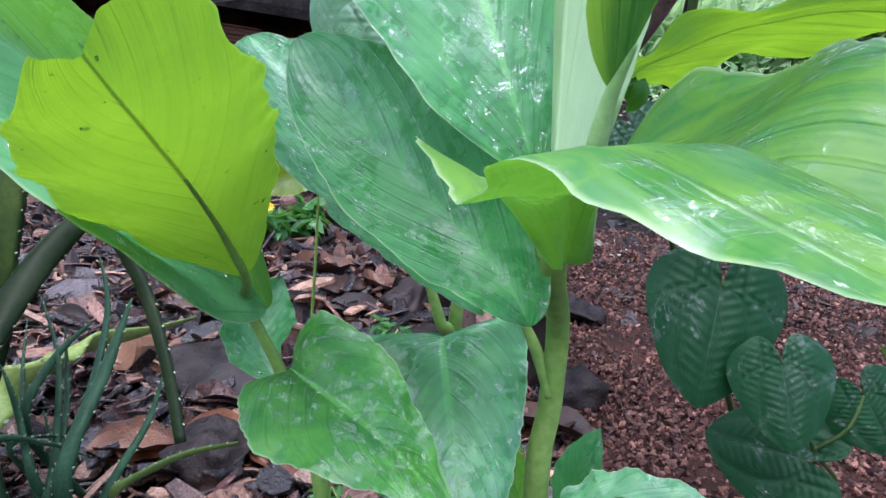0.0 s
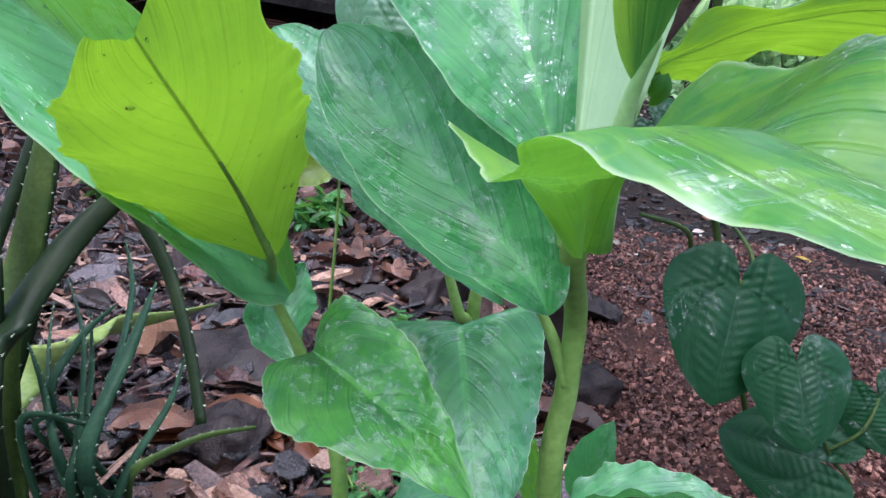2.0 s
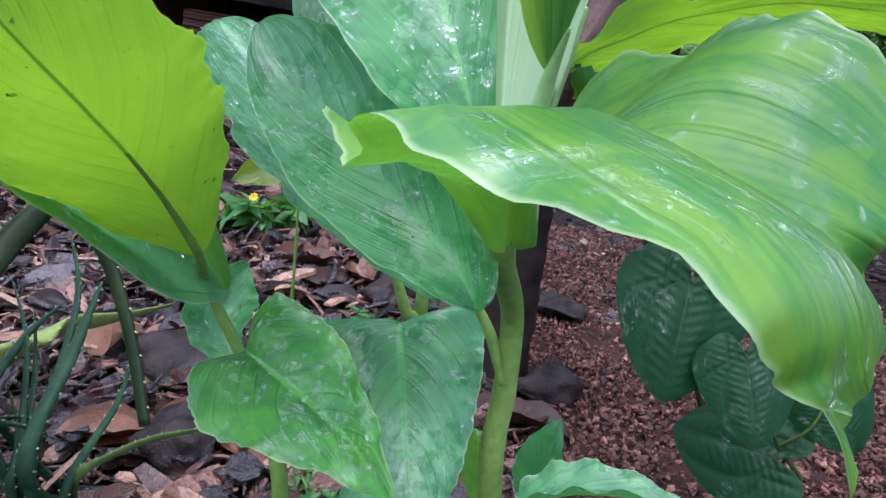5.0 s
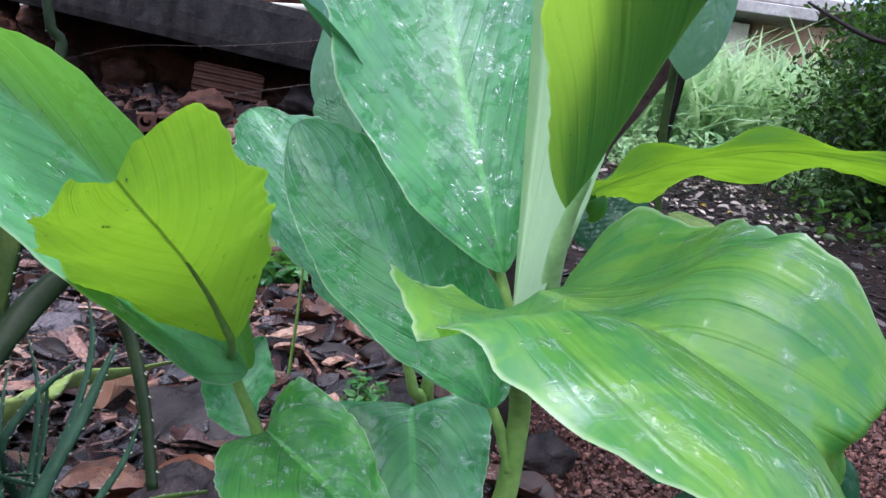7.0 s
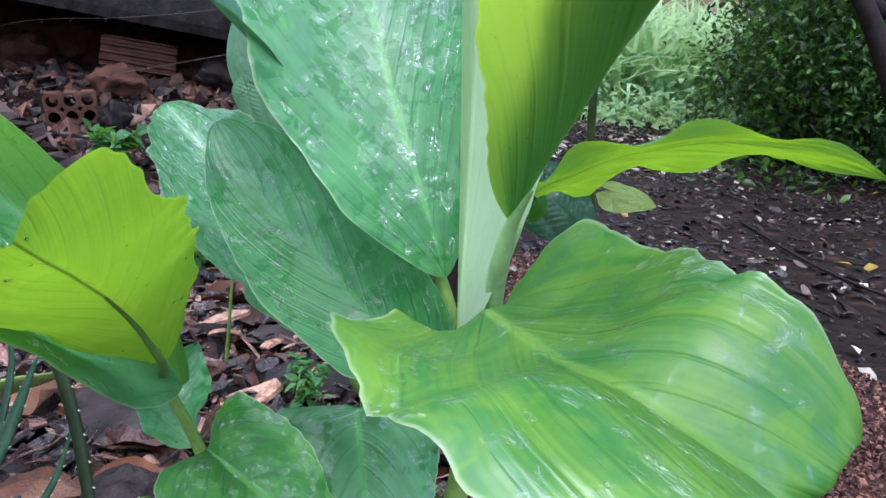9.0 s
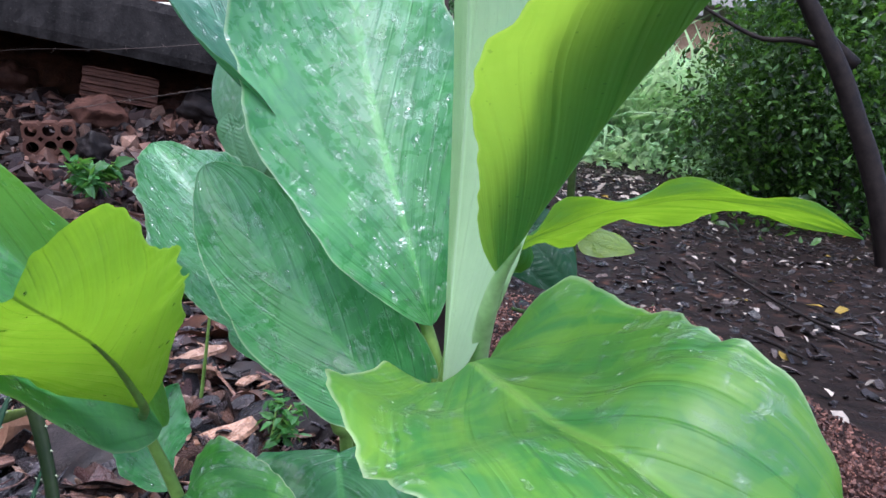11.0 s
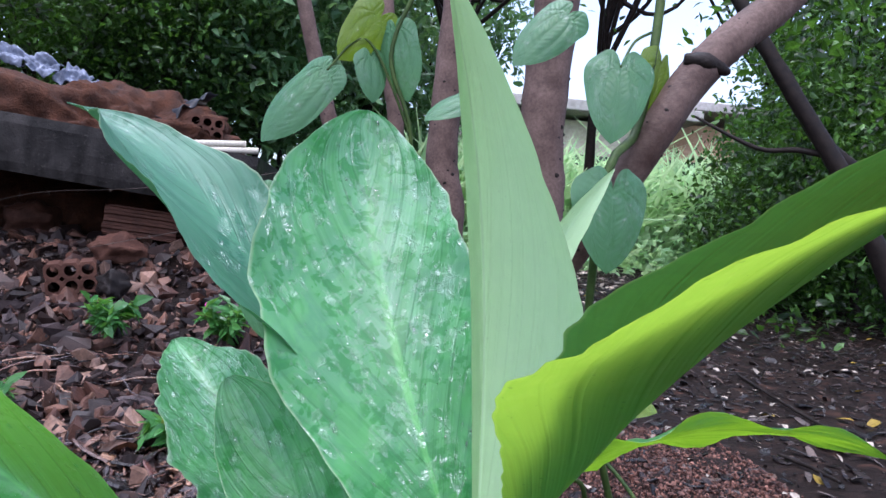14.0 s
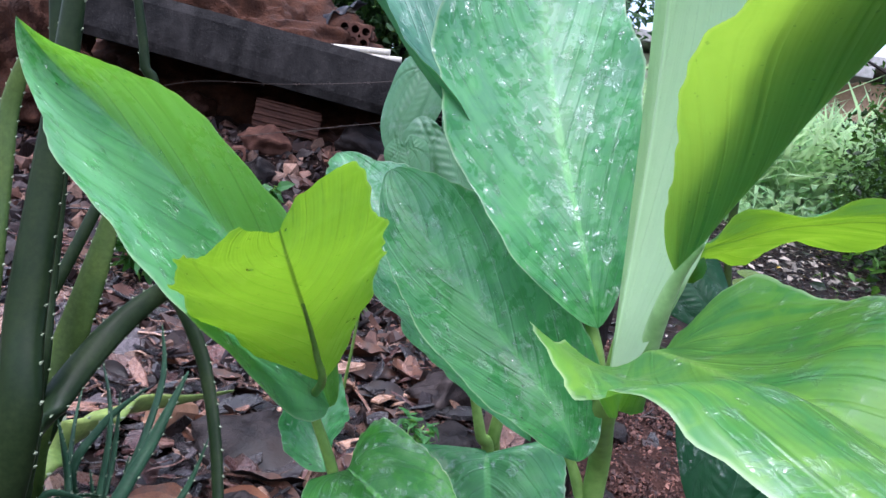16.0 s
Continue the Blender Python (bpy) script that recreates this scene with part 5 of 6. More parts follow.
trunk([(0.09, 1.12, -0.02), (0.062, 1.116, 0.593), (0.042, 1.122, 0.736), (0.024, 1.127, 0.880)], [0.013, 0.012, 0.011, 0.010], 20, 5, "thin upright stem")

LEAF_T = [small_leaf(0.2, 0.24), small_leaf(0.35, 0.30), small_leaf(0.05, 0.20)]


def crown_points(center, radii, clumps, per, spread, seed, squash=0.9):
    g = np.random.default_rng(seed)
    d = g.normal(size=(clumps, 3))
    d /= np.linalg.norm(d, axis=1)[:, None]
    d *= (g.uniform(0.35, 1.0, clumps) ** 0.6)[:, None]
    c = np.array(center) + d * np.array(radii)
    pts = np.repeat(c, per, 0) + g.normal(0, spread, (clumps * per, 3)) * np.array((1, 1, squash))
    return c, pts


def shrub(label, root, center, radii, clumps, per, leaf, seed, material=None, spread_=0.16, category="bush", name="bush", group="bushes", limbs=9, trunk_r=0.035):
    """A bush or tree: a tapered trunk, limbs to the clumps, and a crown of many single leaves."""
    ob = thing(name, label, category, tuple(root), group)
    c, pts = crown_points(center, radii, clumps, per, spread_, seed)
    g = np.random.default_rng(seed + 50)
    root, center = np.array(root, float), np.array(center, float)
    fork = root + (center - root) * 0.45
    tube("trunk", [tuple(root - (0, 0, 0.05)), tuple(root * 0.5 + fork * 0.5 + g.normal(0, 0.04, 3)), tuple(fork), tuple(center)], [trunk_r, trunk_r * 0.8, trunk_r * 0.65, trunk_r * 0.3], MAT_DARK_BARK, ob, "", n=18, sides=8, lumps=0.2)
    for i in range(limbs):
        e = c[g.integers(0, len(c))]
        tube("limb", [tuple(fork + (center - fork) * g.uniform(0, 0.6)), tuple((fork + e) / 2 + g.normal(0, 0.08, 3)), tuple(e)], [trunk_r * 0.4, trunk_r * 0.28, trunk_r * 0.1], MAT_DARK_BARK, ob, "", n=10, sides=6)
    n = len(pts)
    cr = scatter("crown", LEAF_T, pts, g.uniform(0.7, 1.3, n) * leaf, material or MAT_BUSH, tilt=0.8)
    tagged(cr, "crown of many small leaves", kind="stuff")
    return under(cr, ob)


def root_of(p, dx=0.0, dy=0.0):
    return on_ground(p[0] + dx, p[1] + dy)


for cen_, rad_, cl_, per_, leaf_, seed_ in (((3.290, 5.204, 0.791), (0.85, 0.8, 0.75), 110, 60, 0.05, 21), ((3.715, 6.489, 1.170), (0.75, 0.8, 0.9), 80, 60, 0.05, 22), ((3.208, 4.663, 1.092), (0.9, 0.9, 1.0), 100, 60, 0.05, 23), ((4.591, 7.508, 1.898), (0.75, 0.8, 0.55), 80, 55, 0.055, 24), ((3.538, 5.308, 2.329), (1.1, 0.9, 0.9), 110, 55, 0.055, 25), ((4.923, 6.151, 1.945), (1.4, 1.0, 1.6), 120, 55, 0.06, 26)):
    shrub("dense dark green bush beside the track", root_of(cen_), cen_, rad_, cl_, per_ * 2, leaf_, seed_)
for cen_, rad_, seed_ in (((-2.519, 5.562, 1.830), (1.2, 0.8, 0.8), 31), ((-1.673, 5.884, 1.836), (0.9, 0.8, 0.8), 32), ((-1.013, 6.227, 1.929), (0.8, 0.8, 1.0), 33), ((-2.555, 6.903, 2.980), (1.8, 1.0, 1.0), 34), ((-1.051, 7.273, 3.314), (1.5, 1.0, 1.0), 35), ((-3.538, 5.042, 1.361), (1.3, 0.9, 0.9), 36)):
    # Bushes 33 and 35 get paler, sparser leaves, imitating light coming through.
    shrub("leafy bush behind the rubble heap", root_of(cen_), cen_, rad_, 110, 120 if seed_ not in (33, 35) else 60, 0.055 if seed_ not in (33, 35) else 0.09, seed_, MAT_FAR_LEAVES if seed_ in (33, 35) else None, group="back bushes")
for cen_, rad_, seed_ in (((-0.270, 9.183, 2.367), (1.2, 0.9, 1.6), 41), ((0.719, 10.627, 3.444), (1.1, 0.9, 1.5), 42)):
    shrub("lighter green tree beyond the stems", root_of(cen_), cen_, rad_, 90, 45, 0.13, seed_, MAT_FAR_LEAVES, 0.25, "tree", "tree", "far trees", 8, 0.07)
for cen_, rad_, seed_ in (((1.825, 6.009, 3.739), (1.8, 1.0, 0.9), 43), ((3.867, 6.831, 4.047), (1.6, 1.0, 0.9), 44), ((0.604, 6.627, 3.748), (1.4, 1.0, 0.8), 45)):
    shrub("overhanging tree with thin foliage against the sky", root_of(cen_, 0, 1.0), cen_, rad_, 60, 30, 0.10, seed_, MAT_BUSH, 0.30, "tree", "tree", "overhanging trees", 16, 0.06)

# Added backing row that closes gaps where bright sky would show through.
for cen_, rad_, seed_ in (((-4.485, 9.071, 2.165), (2.0, 0.9, 1.5), 51), ((-2.428, 9.184, 2.345), (1.6, 0.9, 1.5), 52), ((-0.974, 9.663, 2.803), (1.2, 0.9, 1.6), 53)):
    shrub("dense trees added as a backing behind the bushes", root_of(cen_), cen_, rad_, 110, 60, 0.14, seed_, MAT_BUSH, 0.22, "tree", "tree", "back trees", 8, 0.07)

# dark bare trunk beside the track
dark_tree = thing("tree", "thin dark wet trunk leaning beside the track", "tree", (2.487, 3.128, -0.063))
tube("trunk", [(2.508, 3.120, -0.112), (2.372, 3.186, 0.337), (2.135, 3.271, 0.848), (1.874, 3.350, 1.262), (1.646, 3.420, 1.629), (1.396, 3.499, 2.059)], [0.062, 0.05, 0.043, 0.038, 0.034, 0.028], MAT_DARK_BARK, dark_tree, "dark wet trunk", n=40, sides=12, lumps=0.15)
tube("limb", [(2.088, 3.292, 0.984), (1.928, 3.367, 1.012), (1.768, 3.440, 1.015), (1.519, 3.591, 1.160)], [0.018, 0.014, 0.011, 0.006], MAT_DARK_BARK, dark_tree, "", n=16, sides=8)
tube("limb", [(1.722, 3.447, 1.526), (1.875, 3.428, 1.355), (2.040, 3.405, 1.090), (2.245, 3.382, 0.939)], [0.03, 0.034, 0.036, 0.036], MAT_DARK_BARK, dark_tree, "", n=16, sides=8)
_, pts_ = crown_points((2.116, 3.616, 1.704), (0.55, 0.4, 0.3), 26, 18, 0.11, 71)
under(tagged(scatter("crown", LEAF_T, pts_, rng.uniform(0.05, 0.09, len(pts_)), MAT_BUSH, tilt=0.8), "sparse hanging leaves", kind="stuff"), dark_tree)

# ---- grass and weeds beyond the track ----
gp = []
while len(gp) < 14000:
    x, y = rng.uniform(0.2, 6.0), rng.uniform(7.4, 13)
    if x < 0.55 * y - 0.3:
        gp.append((x, y, float(rise(x, y))))
gp = np.array(gp)
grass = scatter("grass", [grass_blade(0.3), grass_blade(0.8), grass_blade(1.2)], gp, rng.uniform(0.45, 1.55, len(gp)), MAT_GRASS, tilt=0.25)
tagged(grass, "bright long grass beyond the track", "grass", kind="stuff")
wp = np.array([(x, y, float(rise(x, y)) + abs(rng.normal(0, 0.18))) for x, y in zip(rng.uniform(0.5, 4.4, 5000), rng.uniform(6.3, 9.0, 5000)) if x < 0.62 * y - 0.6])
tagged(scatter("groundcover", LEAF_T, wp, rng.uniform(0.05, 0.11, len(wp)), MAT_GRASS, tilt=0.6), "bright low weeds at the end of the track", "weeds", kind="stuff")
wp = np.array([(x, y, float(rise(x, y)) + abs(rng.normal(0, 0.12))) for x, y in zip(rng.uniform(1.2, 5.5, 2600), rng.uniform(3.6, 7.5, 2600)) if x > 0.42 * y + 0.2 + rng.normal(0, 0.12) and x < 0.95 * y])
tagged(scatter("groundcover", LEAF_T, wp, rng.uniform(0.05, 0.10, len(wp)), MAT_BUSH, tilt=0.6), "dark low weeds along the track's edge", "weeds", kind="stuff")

# ---- house far behind ----
def wall_box(name, lo, hi, material, parent, label=""):
    bm = bmesh.new()
    bmesh.ops.create_cube(bm, size=1)
    for v in bm.verts:
        v.co = Vector([a + (b - a) * (q + 0.5) for a, b, q in zip(lo, hi, v.co)])
    bmesh.ops.bevel(bm, geom=bm.edges[:], offset=0.02, segments=1, affect="EDGES")
    ob = part(name, bm, material, None, label)
    return under(ob, parent)


house = thing("house", "low unfinished house with cream walls and a pale sheet roof", "house", (4.5, 16.0, 0.5))
wall_box("wall", (1.6, 15.0, 0.2), (5.2, 18.0, 2.9), MAT_WALL, house, "cream rendered wall")
wall_box("wall", (5.4, 15.4, 0.2), (7.6, 18.0, 3.1), MAT_WALL_BRICK, house, "bare brick wall")
wall_box("roof", (1.2, 14.4, 3.0), (6.2, 18.4, 3.22), MAT_ROOF, house, "pale sheet roof")
wall_box("roof", (4.9, 14.8, 3.3), (8.0, 18.4, 3.5), MAT_ROOF, house, "pale sheet roof")
# Dark panels on the walls stand in for the shade inside the openings.
for x0_, x1_, z0_, z1_ in ((2.3, 3.1, 0.5, 2.2), (3.7, 4.5, 1.2, 2.2), (5.9, 6.7, 1.3, 2.3)):
    w_ = wall_box("window", (x0_, 14.9 if x0_ < 5 else 15.3, z0_), (x1_, 15.06 if x0_ < 5 else 15.46, z1_), MAT_OPENING_SHADE, house, "dark panel in place of an unlit opening")

# ---- earth mound, pipes, plastic and wire by the heap ----
def lump(name, center, radii, material, label, category, seed, rough=0.3):
    bm = bmesh.new()
    bmesh.ops.create_icosphere(bm, subdivisions=6, radius=1)
    for v in bm.verts:
        n1 = noise.fractal(v.co * 1.8 + Vector((seed, 0, 0)), 0.8, 2.1, 7)
        v.co = v.co * (1 + rough * n1)
        v.co = Vector((v.co.x * radii[0], v.co.y * radii[1], v.co.z * radii[2]))
    ob = part(name, bm, material, smooth=True)
    ob.location = center
    return tagged(ob, label, category)


lump("earth_mound", (-1.30, 3.45, 0.62), (0.75, 0.5, 0.36), MAT_MOUND, "mound of loose orange earth behind the slab", "earth", 3)
lump("earth_mound", (-1.75, 2.45, 0.42), (0.32, 0.30, 0.34), MAT_MOUND, "clod of brown earth beside the slab", "earth", 9, 0.3)
for dz_, dx_ in ((0.0, 0.0), (0.022, -0.05)):
    a_, b_ = Vector((-0.467, 3.030, 0.777)), Vector((-0.854, 2.998, 0.740))
    pp = tube("plastic_pipe", [tuple(a_ + Vector((dx_, 0, dz_ - 0.02))), tuple((a_ + b_) / 2 + Vector((dx_, 0, dz_ - 0.016))), tuple(b_ + Vector((dx_, 0, dz_ - 0.02))), tuple(b_ + Vector((-0.5, 0.05, dz_ - 0.06)))], [0.0125, 0.0125, 0.0125, 0.0125], MAT_PIPE, None, n=30, sides=12)
    tagged(pp, "cream plastic pipe lying behind the slab", "pipe", "pipes")


def sheet(name, center, size, yaw, tilt, material, label, seed):
    """A crumpled plastic sheet with a little thickness."""
    bm = bmesh.new()
    n = 26
    grid = []
    for side in (0, 1):
        g = [[bm.verts.new(((i / n - 0.5) * size[0], (j / n - 0.5) * size[1], 0.06 * noise.fractal(Vector((i * 0.09, j * 0.09, seed)), 1.0, 2.0, 3) - side * 0.004)) for j in range(n + 1)] for i in range(n + 1)]
        grid.append(g)
        for i in range(n):
            for j in range(n):
                q = (g[i][j], g[i + 1][j], g[i + 1][j + 1], g[i][j + 1])
                bm.faces.new(q if side == 0 else q[::-1])
    for i in range(n):
        for a, b in (((i, 0), (i + 1, 0)), ((i, n), (i + 1, n)), ((0, i), (0, i + 1)), ((n, i), (n, i + 1))):
            bm.faces.new((grid[0][a[0]][a[1]], grid[0][b[0]][b[1]], grid[1][b[0]][b[1]], grid[1][a[0]][a[1]]))
    bmesh.ops.recalc_face_normals(bm, faces=bm.faces)
    ob = part(name, bm, material, smooth=True)
    ob.matrix_world = pose(*center, tilt, 0, yaw)
    return tagged(ob, label, "plastic sheet")


for i, (x_, z_, w_, h_) in enumerate(((-2.13, 1.285, 0.20, 0.12), (-1.96, 1.245, 0.17, 0.13), (-1.80, 1.200, 0.16, 0.15), (-1.66, 1.130, 0.15, 0.12), (-1.52, 1.085, 0.14, 0.08))):
    strip_ = sheet("plastic_sheet", (0, 0, 0), (w_, h_), 0, 0, MAT_TARP, "crumpled torn blue-white plastic on the heap", 2 + i)
    tx_, tz_ = Vector((0.93, -0.08, -0.26 - 0.05 * i)).normalized(), Vector((0.06 * (i - 2), -0.75, 0.65))
    tz_ = (tz_ - tx_ * tz_.dot(tx_)).normalized()
    strip_.matrix_world = Matrix.Translation((x_, 4.45 + 0.02 * i, z_)) @ Matrix((tx_, tz_.cross(tx_), tz_)).transposed().to_4x4()
sheet("plastic_sheet", (-1.030, 3.556, 0.955), (0.5, 0.3), -35, 25, MAT_BLACK_PLASTIC, "crumpled black plastic sheet behind the slab", 5)
sheet("plastic_sheet", (-0.875, 3.669, 0.956), (0.12, 0.08), 10, 30, MAT_PIPE, "scrap of white plastic on the heap", 8)


def wire(points, label, seed):
    v, f = tube_data(points, [0.0011, 0.0011], n=60, sides=5)
    L = smooth_line(points, 40)
    r = random.Random(seed)
    for i in range(2, 38, 3):
        for q in range(2):
            d = np.array((r.uniform(-1, 1), r.uniform(-1, 1), r.uniform(-1, 1))) * 0.014
            tv, tf = tube_data([tuple(L[i] - d * 0.5), tuple(L[i]), tuple(L[i] + d)], [0.0009, 0.0011, 0.0005], n=4, sides=4)
            o = len(v)
            v += tv
            f += [tuple(a + o for a in face) for face in tf]
    ob = mesh_object("barbed_wire", v, f, MAT_WIRE)
    return tagged(ob, label, "wire", "barbed wires")


wire([(-1.319, 2.553, 0.440), (-1.071, 2.532, 0.521), (-0.731, 2.492, 0.564), (-0.326, 2.450, 0.643), (0.109, 2.464, 0.778)], "rusty barbed wire strung along the slab", 1)
wire([(-1.267, 2.460, 0.255), (-1.021, 2.437, 0.316), (-0.809, 2.418, 0.377), (-0.368, 2.377, 0.495), (0.041, 2.443, 0.611)], "rusty barbed wire hanging below the slab", 2)


# ---- single stones, wood and litter ----
def stone(name, at, size, seed, material, label, category="stone", flat=0.6, yaw=0, group="stones"):
    v, f = chunk(seed, flat, 10, 1.25)
    bm = bmesh.new()
    vs = [bm.verts.new((a * size, b * size, c * size + size * flat * 0.32)) for a, b, c in v]
    for face in f:
        bm.faces.new([vs[q] for q in face])
    bmesh.ops.subdivide_edges(bm, edges=bm.edges[:], cuts=5, use_grid_fill=True)
    bm.normal_update()
    for q in bm.verts:
        q.co += q.normal * size * (0.10 * noise.fractal(q.co * (4.5 / size) + Vector((seed, 0, 0)), 1.0, 2.0, 4))
    ob = part(name, bm, material, smooth=True)
    ob.matrix_world = pose(at[0], at[1], float(rise(at[0], at[1])), 0, 0, yaw)
    return tagged(ob, label, category, group)


stone("stone", (0.026, 1.082, 0.020), 0.15, 101, MAT_STONE, "flat grey stone slab among the bark", flat=0.35, yaw=20)
stone("stone", (-0.235, 0.950, 0.000), 0.13, 102, MAT_STONE, "dark wet stone in the mulch", flat=0.6, yaw=40)
stone("stone", (-0.173, 0.748, 0.000), 0.11, 103, MAT_STONE, "angular grey-brown block of old concrete", flat=0.7, yaw=75)
stone("stone", (0.226, 0.968, 0.000), 0.085, 104, MAT_STONE, "pale brownish stone beside the stem", flat=0.8, yaw=10)
stone("stone", (0.276, 1.330, 0.000), 0.12, 105, MAT_STONE, "low dark stone half sunk in the soil", flat=0.4, yaw=120)
stone("stone", (0.006, 1.267, 0.000), 0.14, 106, MAT_STONE, "rough grey stone behind the stalks", flat=0.8, yaw=30)
stone("stone", (-0.71, 2.27, 0), 0.12, 107, MAT_STONE, "dark stone propping the hollow brick", flat=0.8, yaw=60)
stone("stone", (-0.467, 2.631, 0.405), 0.20, 108, MAT_STONE, "rounded brown boulder under the slab's end", flat=0.9, yaw=15)
stone("brick_piece", (-0.263, 1.814, 0.030), 0.19, 109, MAT_RUBBLE, "large worn piece of red brick in the mulch", "brick", flat=0.35, yaw=30, group="brick pieces")
stone("brick_piece", (-0.366, 1.814, 0.109), 0.10, 110, MAT_RUBBLE, "orange piece of broken brick on the rubble", "brick", flat=0.5, yaw=80, group="brick pieces")
stone("brick_piece", (-0.794, 2.516, 0.282), 0.16, 111, MAT_BRICK, "broken brick with grooved face on the heap", "brick", flat=0.7, yaw=20, group="brick pieces")
stone("brick_piece", (-1.221, 2.892, 0.406), 0.22, 112, MAT_BRICK, "dark red brick piece under the slab", "brick", flat=0.7, yaw=50, group="brick pieces")
stone("brick_piece", (-0.656, 2.784, 0.382), 0.15, 113, MAT_BRICK, "brick piece lying under the slab", "brick", flat=0.6, yaw=5, group="brick pieces")


def wood_chunk(at, size, yaw, pitch, label):
    bm = bmesh.new()
    n = 10
    rings = []
    for i in range(n + 1):
        x = (i / n - 0.5) * size[0]
        ring = []
        for j in range(14):
            a = 2 * math.pi * j / 14
            g = 1 + 0.16 * noise.noise(Vector((j * 1.7, i * 0.12, 4.0)))
            e = 1 - 0.12 * (i in (0, n)) * (1 + noise.noise(Vector((j, 3, i))))
            c, s2 = math.cos(a), math.sin(a)
            m = max(abs(c), abs(s2)) ** 0.7
            ring.append(bm.verts.new((x + 0.004 * noise.noise(Vector((j * 2.0, i, 1))), c / m * size[1] / 2 * g * e, s2 / m * size[2] / 2 * g * e)))
        rings.append(ring)
    for r0, r1 in zip(rings, rings[1:]):
        for j in range(14):
            q = (j + 1) % 14
            bm.faces.new((r0[j], r0[q], r1[q], r1[j]))
    bm.faces.new(rings[0][::-1])
    bm.faces.new(rings[-1])
    bmesh.ops.recalc_face_normals(bm, faces=bm.faces)
    ob = part("wood_chunk", bm, MAT_WOOD)
    ob.matrix_world = pose(at[0], at[1], size[2] * 0.5 + 0.004, 0, pitch, yaw)
    return tagged(ob, label, "wood")


wood_chunk((-0.346, 0.964, 0.000), (0.062, 0.045, 0.05), 75, 20, "short split piece of reddish wood on the bark")
for pts_, rr_, lab_ in (([(1.117, 1.877, 0.000), (1.128, 1.761, 0.000), (1.121, 1.630, 0.000)], 0.006, "dark twig lying on the track"), ([(1.495, 2.872, 0.000), (1.422, 2.168, 0.000), (1.453, 1.728, 0.000)], 0.006, "long thin dark twig across the track"), ([(-0.336, 1.457, 0.000), (-0.219, 1.543, 0.000), (-0.163, 1.802, 0.000)], 0.006, "bent brown twig among the weeds"), ([(-0.181, 1.272, 0.000), (-0.156, 1.458, -0.000), (-0.161, 1.662, 0.000)], 0.005, "brown twig on the mulch"), ([(-0.340, 1.078, -0.000), (-0.392, 1.100, 0.000), (-0.483, 1.125, 0.000)], 0.004, "thin twig on the mulch")):
    tw = tube("twig", [(p[0], p[1], float(rise(p[0], p[1])) + rr_ + 0.008 * i) for i, p in enumerate(pts_)], [rr_, rr_ * 0.9, rr_ * 0.6], MAT_DARK_BARK, None, n=20, sides=7, lumps=0.3)
    tagged(tw, lab_, "twig", "twigs")


def dead_leaf(at, size, yaw, tilt, seed, label, material=None):
    """A dry curled leaf lying on the ground."""
    r = random.Random(seed)
    V, F, ns, nu = [], [], 14, 6
    cup, arch = r.uniform(0.3, 0.9), r.uniform(-0.5, 0.5)
    for i in range(ns + 1):
        s = i / ns
        w = 0.28 * math.sin(math.pi * s ** 0.8) ** 0.8 + 0.004
        for j in range(nu + 1):
            u = 2 * j / nu - 1
            V.append(((s - 0.5) * size, u * w * size, (cup * u * u * w + arch * (s - 0.5) ** 2 + 0.05 * noise.noise(Vector((s * 5, u * 2, seed)))) * size))
    for i in range(ns):
        for j in range(nu):
            F.append((i * (nu + 1) + j, i * (nu + 1) + j + 1, (i + 2 - 1) * (nu + 1) + j + 1, (i + 1) * (nu + 1) + j))
    ob = mesh_object("dead_leaf", V, F, material or MAT_DEAD_LEAF)
    ob.matrix_world = pose(at[0], at[1], float(rise(at[0], at[1])) + 0.018, tilt, 0, yaw)
    return tagged(ob, label, "dead leaf", "dead leaves")


for i, (p_, s_, y_, t_) in enumerate((((-0.166, 0.832, 0.000), 0.10, -10, 8), ((-0.204, 0.867, 0.000), 0.08, 30, -10), ((-0.248, 0.751, 0.000), 0.10, 15, 5), ((-0.190, 1.407, 0.000), 0.13, 25, 6), ((-0.267, 1.596, 0.000), 0.12, -15, 12), ((-0.077, 1.371, 0.000), 0.12, 120, 10), ((0.182, 0.868, 0.000), 0.13, 160, 10), ((-0.173, 0.880, 0.000), 0.16, 10, 4), ((-0.126, 1.328, 0.000), 0.11, 50, 10), ((-0.093, 1.232, 0.000), 0.10, -30, 8), ((-0.864, 1.818, 0.000), 0.07, 20, 4), ((0.167, 0.868, 0.000), 0.12, 20, 12))):
    dead_leaf(p_, s_, y_, t_, i + 3, "curled wet brown leaf on the mulch")
for i, (p_, s_, y_, t_) in enumerate((((-0.168, 0.760), 0.125, -22, 14), ((-0.245, 0.735), 0.10, 8, 6), ((-0.100, 0.742), 0.08, -40, 18), ((0.782, 2.330), 0.075, -20, 8), ((-0.300, 1.020), 0.06, 35, 10))):
    dead_leaf(p_, s_, y_, t_, i + 300, "rust-orange wet fallen leaf", MAT_RUST_LEAF)
r_ = random.Random(77)
for i in range(90):
    dead_leaf((r_.uniform(-0.75, 0.12), r_.uniform(0.6, 1.5), 0), r_.uniform(0.03, 0.075), r_.uniform(0, 360), r_.gauss(0, 25), i + 40, "small dark wet fallen leaf on the mulch")


